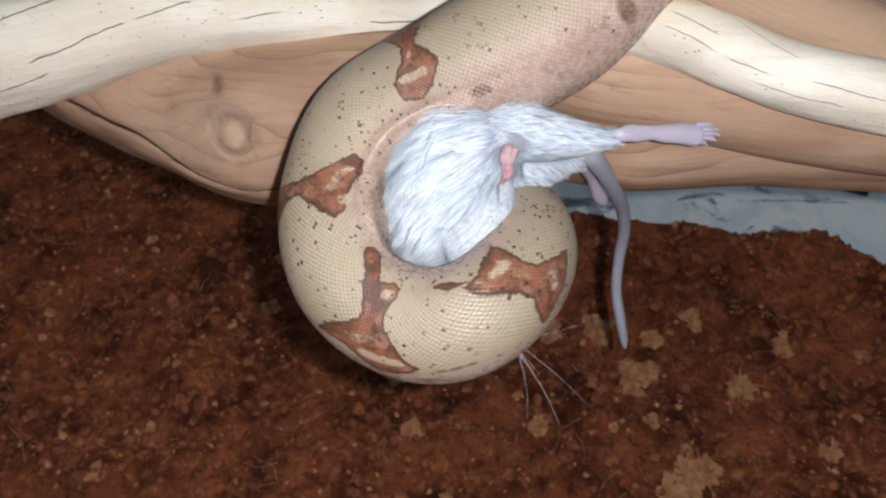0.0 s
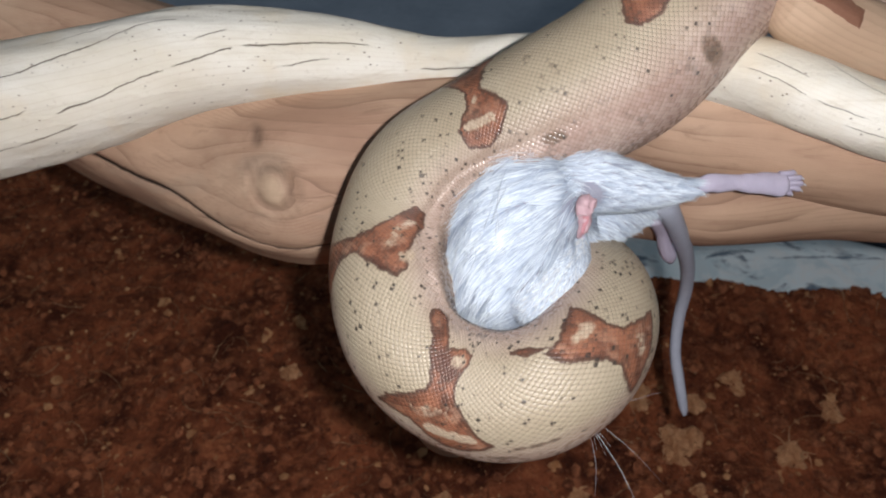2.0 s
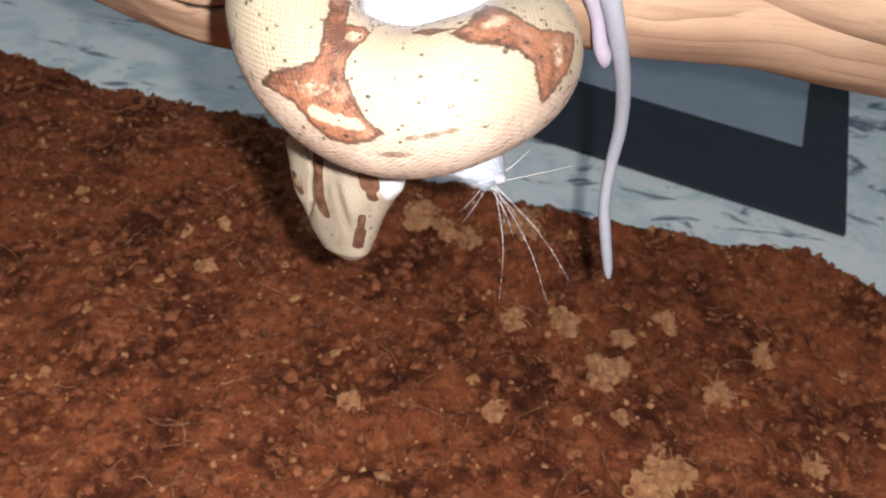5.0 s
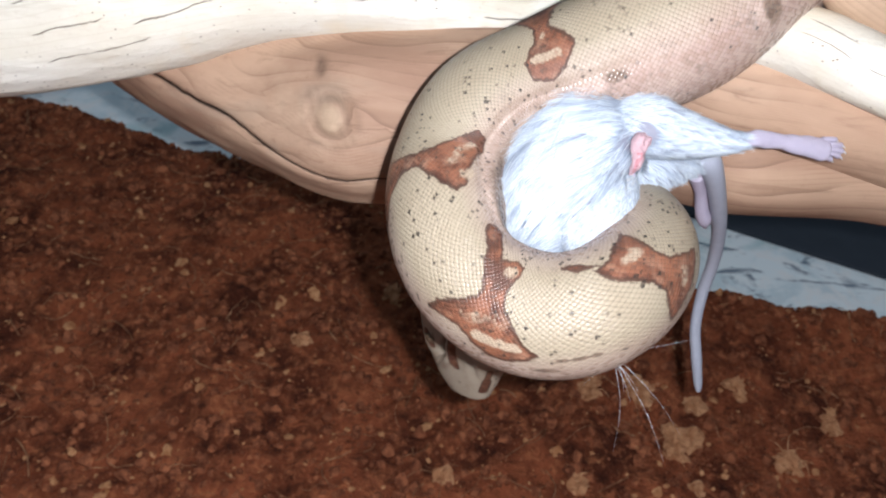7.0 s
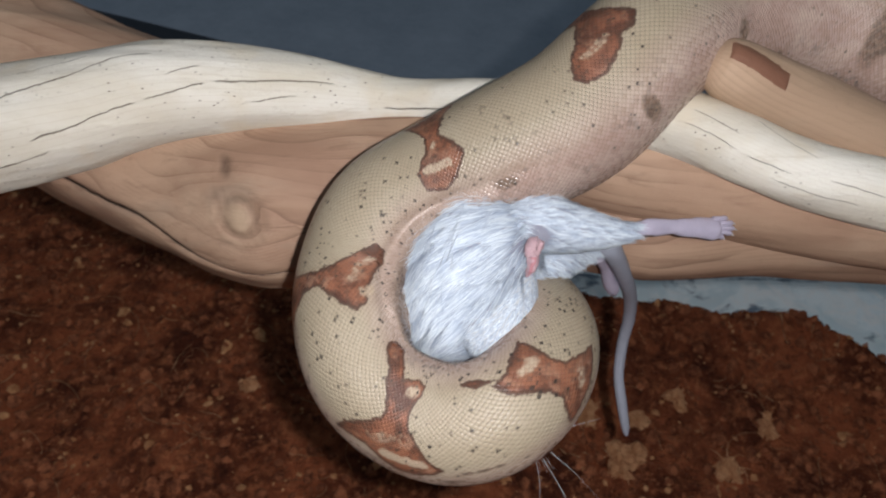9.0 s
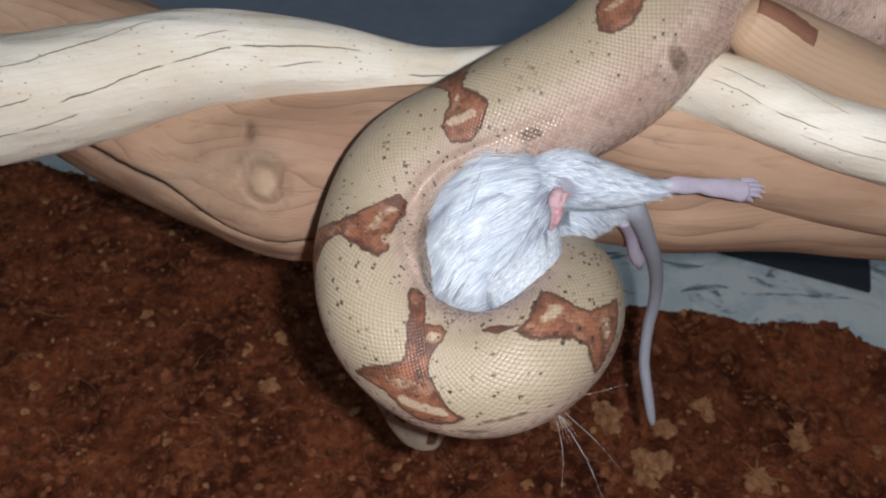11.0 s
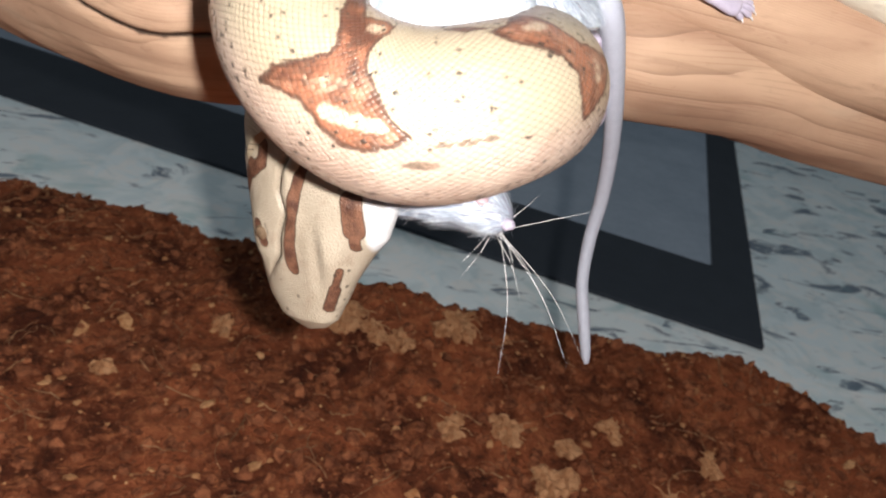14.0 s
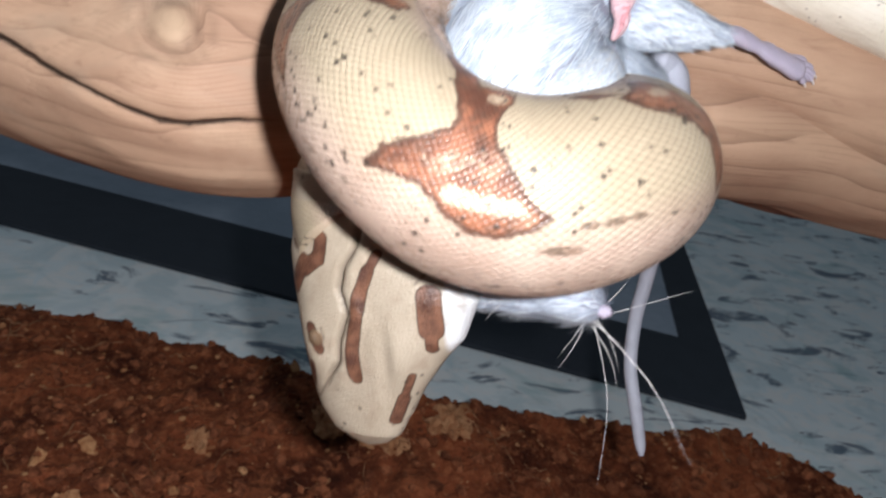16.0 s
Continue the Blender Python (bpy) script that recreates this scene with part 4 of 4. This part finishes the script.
# ---- the mouse ----
def hairs(name, surfaces, flow, count, length, parent, seed, lift=0.35, width=0.00014, clump=0.0017, pull=0.78):
    """Tapered hairs rooted on tubes, drawn together in damp tufts. surfaces: rows of (verts, faces, share); flow: the way they lie."""
    rng = np.random.default_rng(seed)
    verts, faces, tips = [], [], []
    for v, f, share in surfaces:
        v = np.array([tuple(p) for p in v])
        quads = np.array([q for q in f if len(q) == 4])
        a, b, c, d = (v[quads[:, k]] for k in range(4))
        nrm = np.cross(c - a, d - b)
        area = np.linalg.norm(nrm, axis=1)
        nrm = nrm / (area[:, None] + 1e-12)

        def roots(number):
            pick = rng.choice(len(quads), number, p=area / area.sum())
            s, t = rng.random((number, 1)), rng.random((number, 1))
            return (a[pick] * (1 - s) + b[pick] * s) * (1 - t) + (d[pick] * (1 - s) + c[pick] * s) * t, nrm[pick]
        where, normal = roots(int(count * share))
        middles, _ = roots(max(8, int(area.sum() / 2 / clump ** 2)))
        for root, n in zip(where, normal):
            if np.linalg.norm(root - np.array((0.0143, 0.1285, 0.2245))) < 0.0034 or (length > 0.006 and np.linalg.norm(root - np.array((0.0068, 0.1195, 0.2085))) < 0.0075):
                continue
            away = middles - root
            mid = away[np.argmin((away ** 2).sum(1))]
            w = np.array(flow(root)) + rng.normal(0, 0.06, 3) + 0.22 * np.array(noise.noise_vector(Vector(root + mid) / 0.0042))
            w = w - n * (w @ n)
            w /= np.linalg.norm(w) + 1e-9
            lf = lift * rng.uniform(0.3, 1.4)
            ln = length * rng.uniform(0.6, 1.3)
            side = np.cross(n, w) * width * rng.uniform(0.7, 1.4)
            m1 = root + ln * 0.5 * (w + n * lf) + mid * pull * 0.35
            tip = root + ln * (w + n * lf * 0.75) + mid * pull
            k = len(verts)
            verts += [root - side, root + side, m1 + side * 0.8, m1 - side * 0.8, tip]
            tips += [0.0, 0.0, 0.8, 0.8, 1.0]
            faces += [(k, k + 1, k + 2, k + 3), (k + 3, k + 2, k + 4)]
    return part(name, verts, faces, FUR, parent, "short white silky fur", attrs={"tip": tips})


def build_mouse():
    e = tagged(new("white_mouse"), "dead white mouse gripped in the snake's coil, tail hanging", "mouse")
    body = tube([(-0.0022, 0.1225, 0.1945, 0.0020), (-0.0020, 0.1240, 0.1975, 0.0095), (-0.0008, 0.1268, 0.2025, 0.0138), (0.0004, 0.1305, 0.2085, 0.0147), (0.0035, 0.1362, 0.2138, 0.0145), (0.0100, 0.1412, 0.2171, 0.0120), (0.016, 0.146, 0.219, 0.004)], 60, 40)
    thigh = tube([(0.0080, 0.1390, 0.2210, 0.0062), (0.0114, 0.1381, 0.2217, 0.0070), (0.0154, 0.1364, 0.2229, 0.0072), (0.0211, 0.1357, 0.2221, 0.0061), (0.0273, 0.1351, 0.2216, 0.0047), (0.0331, 0.1349, 0.2214, 0.0031), (0.0385, 0.1352, 0.2217, 0.0016)], 44, 28)
    belly = tube([(0.0090, 0.1330, 0.2150, 0.0040), (0.0137, 0.1335, 0.2133, 0.0046), (0.0195, 0.1352, 0.2122, 0.0050), (0.0256, 0.1382, 0.2113, 0.0041), (0.0311, 0.1409, 0.2114, 0.0025), (0.0342, 0.1416, 0.2124, 0.0010)], 34, 24)
    rump = tube([(0.0020, 0.1180, 0.2025, 0.0020), (0.0032, 0.1178, 0.2042, 0.0052), (0.0050, 0.1182, 0.2062, 0.0070), (0.0084, 0.1198, 0.2090, 0.0067), (0.0117, 0.1232, 0.2126, 0.0046), (0.0144, 0.1278, 0.2158, 0.0014)], 40, 30)
    part("torso", body[0], body[1], MOUSE_SHADED_SKIN, e)
    part("thigh", thigh[0], thigh[1], MOUSE_SHADED_SKIN, e)
    part("groin", belly[0], belly[1], MOUSE_SHADED_SKIN, e)
    part("haunch", rump[0], rump[1], RUMP, e, "smooth cream folded haunch")

    def back_flow(p):
        k = min(max((p[0] + 0.010) / 0.010, 0.0), 1.0)
        up = min(max((p[2] - 0.217) / 0.008, 0.0), 1.0)
        return (-0.20 - 0.60 * k - 0.2 * up, -0.35, -1.0 + 0.35 * k + 0.35 * up)

    def leg_flow(p):
        return (1.0, 0.05, -0.22)
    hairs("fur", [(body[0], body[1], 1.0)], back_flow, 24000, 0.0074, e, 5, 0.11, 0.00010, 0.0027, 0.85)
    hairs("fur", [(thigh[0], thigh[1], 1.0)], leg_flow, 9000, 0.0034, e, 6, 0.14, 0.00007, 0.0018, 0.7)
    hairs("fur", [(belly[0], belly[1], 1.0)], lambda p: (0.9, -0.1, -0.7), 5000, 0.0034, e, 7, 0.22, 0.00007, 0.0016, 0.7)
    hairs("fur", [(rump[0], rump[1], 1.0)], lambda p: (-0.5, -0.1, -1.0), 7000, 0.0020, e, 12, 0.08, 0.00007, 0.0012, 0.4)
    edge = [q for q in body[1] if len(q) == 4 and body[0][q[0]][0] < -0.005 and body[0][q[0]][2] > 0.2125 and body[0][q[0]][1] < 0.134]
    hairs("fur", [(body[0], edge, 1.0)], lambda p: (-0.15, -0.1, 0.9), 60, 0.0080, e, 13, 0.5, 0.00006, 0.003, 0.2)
    v, f, _, _ = tube([(0.0143, 0.1262, 0.2170, 0.0004), (0.0146, 0.1240, 0.2140, 0.0007), (0.0140, 0.1210, 0.2105, 0.0008), (0.0122, 0.1180, 0.2072, 0.0008), (0.0098, 0.1162, 0.2045, 0.0004)], 24, 10)
    part("skin_fold", v, f, PINK, e, "thin lilac fold of skin along the haunch")
    # wrinkled bare skin: a bean over a narrow cleft
    v, f, _, _ = tube([(0.0158, 0.1266, 0.2254, 0.0005), (0.0154, 0.1267, 0.2250, 0.0013), (0.0144, 0.1268, 0.2245, 0.0019), (0.0138, 0.1262, 0.2234, 0.0017), (0.0140, 0.1251, 0.2216, 0.0013), (0.0137, 0.1243, 0.2199, 0.0010), (0.0132, 0.1240, 0.2180, 0.0004)], 50, 22)
    v = ridged(v, 0.0014, 0.0006)
    patch = part("bare_patch", v, f, SORE, e, "wrinkled pink bare skin under the tail")
    v, f, _, _ = tube([(0.0130, 0.1253, 0.2237, 0.0003), (0.0138, 0.1250, 0.2233, 0.0006), (0.0140, 0.1243, 0.2221, 0.0006), (0.0136, 0.1236, 0.2205, 0.0004), (0.0133, 0.1234, 0.2192, 0.0002)], 24, 12)
    part("cleft", ridged(v, 0.0012, 0.0004), f, RAW, patch, "raw red cleft")
    # outstretched hind leg and its flat foot
    leg = [(0.0350, 0.1349, 0.2215, 0.0022), (0.0391, 0.1357, 0.2217, 0.0016), (0.0424, 0.1364, 0.2217, 0.0019), (0.0485, 0.1380, 0.2205, 0.0019), (0.0542, 0.1395, 0.2190, 0.0024), (0.0580, 0.1402, 0.2182, 0.0026), (0.0598, 0.1406, 0.2179, 0.0022)]
    v, f, _, _ = tube(leg, 50, 22, (0, 0.75, 0.66), 0.62)
    foot = part("hind_leg", ridged(v, 0.004, 0.0004), f, PINK, e, "bare lilac-pink hind leg and foot")
    for (ax, ay, az), (bx, by, bz) in (((0.0586, 0.1418, 0.2195), (0.0622, 0.1428, 0.2193)), ((0.0592, 0.1412, 0.2188), (0.0637, 0.1421, 0.2184)), ((0.0594, 0.1407, 0.2181), (0.0641, 0.1413, 0.2174)), ((0.0592, 0.1402, 0.2174), (0.0635, 0.1406, 0.2164)), ((0.0584, 0.1397, 0.2167), (0.0616, 0.1400, 0.2157))):
        a, b = Vector((ax, ay, az)), Vector((bx, by, bz))
        c = (a + b) / 2 + Vector((0, -0.0003, 0.0004))
        v, f, _, _ = tube([(*a, 0.0009), (*c, 0.00062), (*(c * 0.25 + b * 0.75), 0.00066), (*b, 0.00025)], 12, 9)
        toe = part("toe", v, f, PINK, foot)
        v, f, _, _ = tube([(*(b - (b - a) * 0.06), 0.0003), (*(b + (b - a) * 0.10 + Vector((0, 0, -0.0002))), 0.0002), (*(b + (b - a) * 0.2 + Vector((0, 0, -0.0006))), 0.00006)], 6, 6)
        part("claw", v, f, WHISKER, toe)
    v, f, _, _ = tube([(0.0345, 0.1440, 0.2060, 0.0022), (0.0380, 0.1465, 0.1990, 0.0016), (0.0405, 0.1480, 0.1925, 0.0018), (0.0424, 0.1488, 0.1888, 0.0019), (0.0434, 0.1490, 0.1862, 0.0007)], 26, 12)
    part("hind_leg", v, f, PINK, e, "second pink hind foot hanging down")
    tail = [(0.0300, 0.1405, 0.2150, 0.0024), (0.0329, 0.1412, 0.2140, 0.0027), (0.0355, 0.1409, 0.2112, 0.0027), (0.0404, 0.1445, 0.2022, 0.0023), (0.0466, 0.1508, 0.1890, 0.0021), (0.0517, 0.1568, 0.1758, 0.0019), (0.0546, 0.1602, 0.1633, 0.0018), (0.0550, 0.1600, 0.1523, 0.0017), (0.0553, 0.1561, 0.1416, 0.0016),
            (0.0572, 0.1514, 0.1330, 0.0016), (0.0593, 0.1480, 0.1252, 0.0013), (0.0599, 0.1466, 0.1226, 0.0006)]
    v, f, _, s = tube(tail, 160, 14, bulge=lambda a, b: 1 + 0.03 * np.sin(a * 5200) + 0 * b)
    part("tail", v, f, TAIL_SKIN, e, "long bare ringed grey-pink tail")
    # the head, behind the coil in the snake's jaws
    skull = tube([(-0.0060, 0.1250, 0.1745, 0.0030), (-0.0020, 0.1246, 0.1748, 0.0045), (0.0040, 0.1226, 0.1770, 0.0062), (0.0090, 0.1208, 0.1782, 0.0068), (0.0130, 0.1180, 0.1780, 0.0058), (0.0160, 0.1150, 0.1772, 0.0043), (0.0178, 0.1130, 0.1766, 0.0027), (0.0186, 0.1122, 0.1763, 0.0010)], 44, 26)
    face = part("mouse_head", skull[0], skull[1], MOUSE_SHADED_SKIN, e)
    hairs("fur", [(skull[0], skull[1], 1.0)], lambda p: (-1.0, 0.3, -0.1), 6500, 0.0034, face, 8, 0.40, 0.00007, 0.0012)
    v, f = lump(9, 0.0013, 0.8, 2, 0.1)
    part("eye", [Vector(p) + Vector((0.0128, 0.1128, 0.1806)) for p in v], f, SORE, face, "closed pink eye")
    v, f = lump(4, 0.0014, 0.8, 2, 0.15)
    part("nose", [Vector(p) + Vector((0.0184, 0.1114, 0.1772)) for p in v], f, PINK, face, "small pink nose")
    root = Vector((0.0172, 0.1120, 0.1752))
    for tip in ((0.0226, 0.1040, 0.1485), (0.0239, 0.1081, 0.1633), (0.0303, 0.0930, 0.1608), (0.0390, 0.1065, 0.1530), (0.0120, 0.1098, 0.1657), (0.0114, 0.1089, 0.1696),
                (0.0341, 0.1126, 0.1819), (0.0246, 0.1166, 0.1822), (0.0240, 0.1060, 0.1700), (0.0205, 0.1050, 0.1700)):
        a, b = root + Vector((random.uniform(-0.0012, 0.0008), random.uniform(-0.0008, 0.0012), random.uniform(-0.001, 0.001))), Vector(tip)
        size = (b - a).length
        c = (a + b) / 2 + Vector((0.04, -0.05, 0.05)) * size
        v, f, _, _ = tube([(*a, 0.00006), (*c, 0.000042), (*b, 0.000012)], 14, 5)
        part("whisker", v, f, WHISKER, face)
    for tip in ((0.0005, 0.1161, 0.1715), (-0.0005, 0.1171, 0.1732), (0.0014, 0.1163, 0.1726)):
        a, b = Vector((0.0050, 0.1180, 0.1752)), Vector(tip)
        v, f, _, _ = tube([(*a, 0.00008), (*((a + b) / 2 + Vector((0, 0, 0.0005))), 0.00006), (*b, 0.00002)], 10, 5)
        part("whisker", v, f, WHISKER, face)


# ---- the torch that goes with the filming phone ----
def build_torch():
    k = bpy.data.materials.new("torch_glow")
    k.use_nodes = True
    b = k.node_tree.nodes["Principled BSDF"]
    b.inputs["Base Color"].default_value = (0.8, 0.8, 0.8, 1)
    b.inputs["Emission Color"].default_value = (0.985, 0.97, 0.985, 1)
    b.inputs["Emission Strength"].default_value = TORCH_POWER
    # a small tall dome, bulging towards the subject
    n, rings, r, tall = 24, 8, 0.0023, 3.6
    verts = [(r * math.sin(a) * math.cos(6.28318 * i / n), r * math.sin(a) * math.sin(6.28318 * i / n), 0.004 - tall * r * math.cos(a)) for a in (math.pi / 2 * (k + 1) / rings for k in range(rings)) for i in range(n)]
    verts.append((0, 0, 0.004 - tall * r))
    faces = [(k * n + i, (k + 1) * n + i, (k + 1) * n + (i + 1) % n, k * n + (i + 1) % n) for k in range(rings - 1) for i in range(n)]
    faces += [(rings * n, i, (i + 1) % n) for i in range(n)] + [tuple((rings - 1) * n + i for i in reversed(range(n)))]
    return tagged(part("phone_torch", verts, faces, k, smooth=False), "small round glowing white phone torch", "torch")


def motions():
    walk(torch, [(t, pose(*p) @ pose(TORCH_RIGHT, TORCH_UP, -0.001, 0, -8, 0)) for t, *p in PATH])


build_room()
build_mat()
build_soil()
build_driftwood()
snake = build_snake()
build_mouse()
build_clods()
scatter("coir_crumbs", 7000, 0.0006, 0.0036, CRUMB, "loose dark reddish crumbs of coir", "crumbs", 3)
scatter("coir_flakes", 290, 0.0008, 0.0038, CHIP, "scattered pale tan flakes of coir", "flakes", 4, 1, 0.4)
scatter("coir_chips", 90, 0.0012, 0.0034, CHIP, "small bright orange chips of coir", "chips", 14, 2, 0.6)
scatter("coir_grit", 1500, 0.0004, 0.0017, CHIP, "fine bright tan grit in the coir", "grit", 9)
fibres(520, 6)
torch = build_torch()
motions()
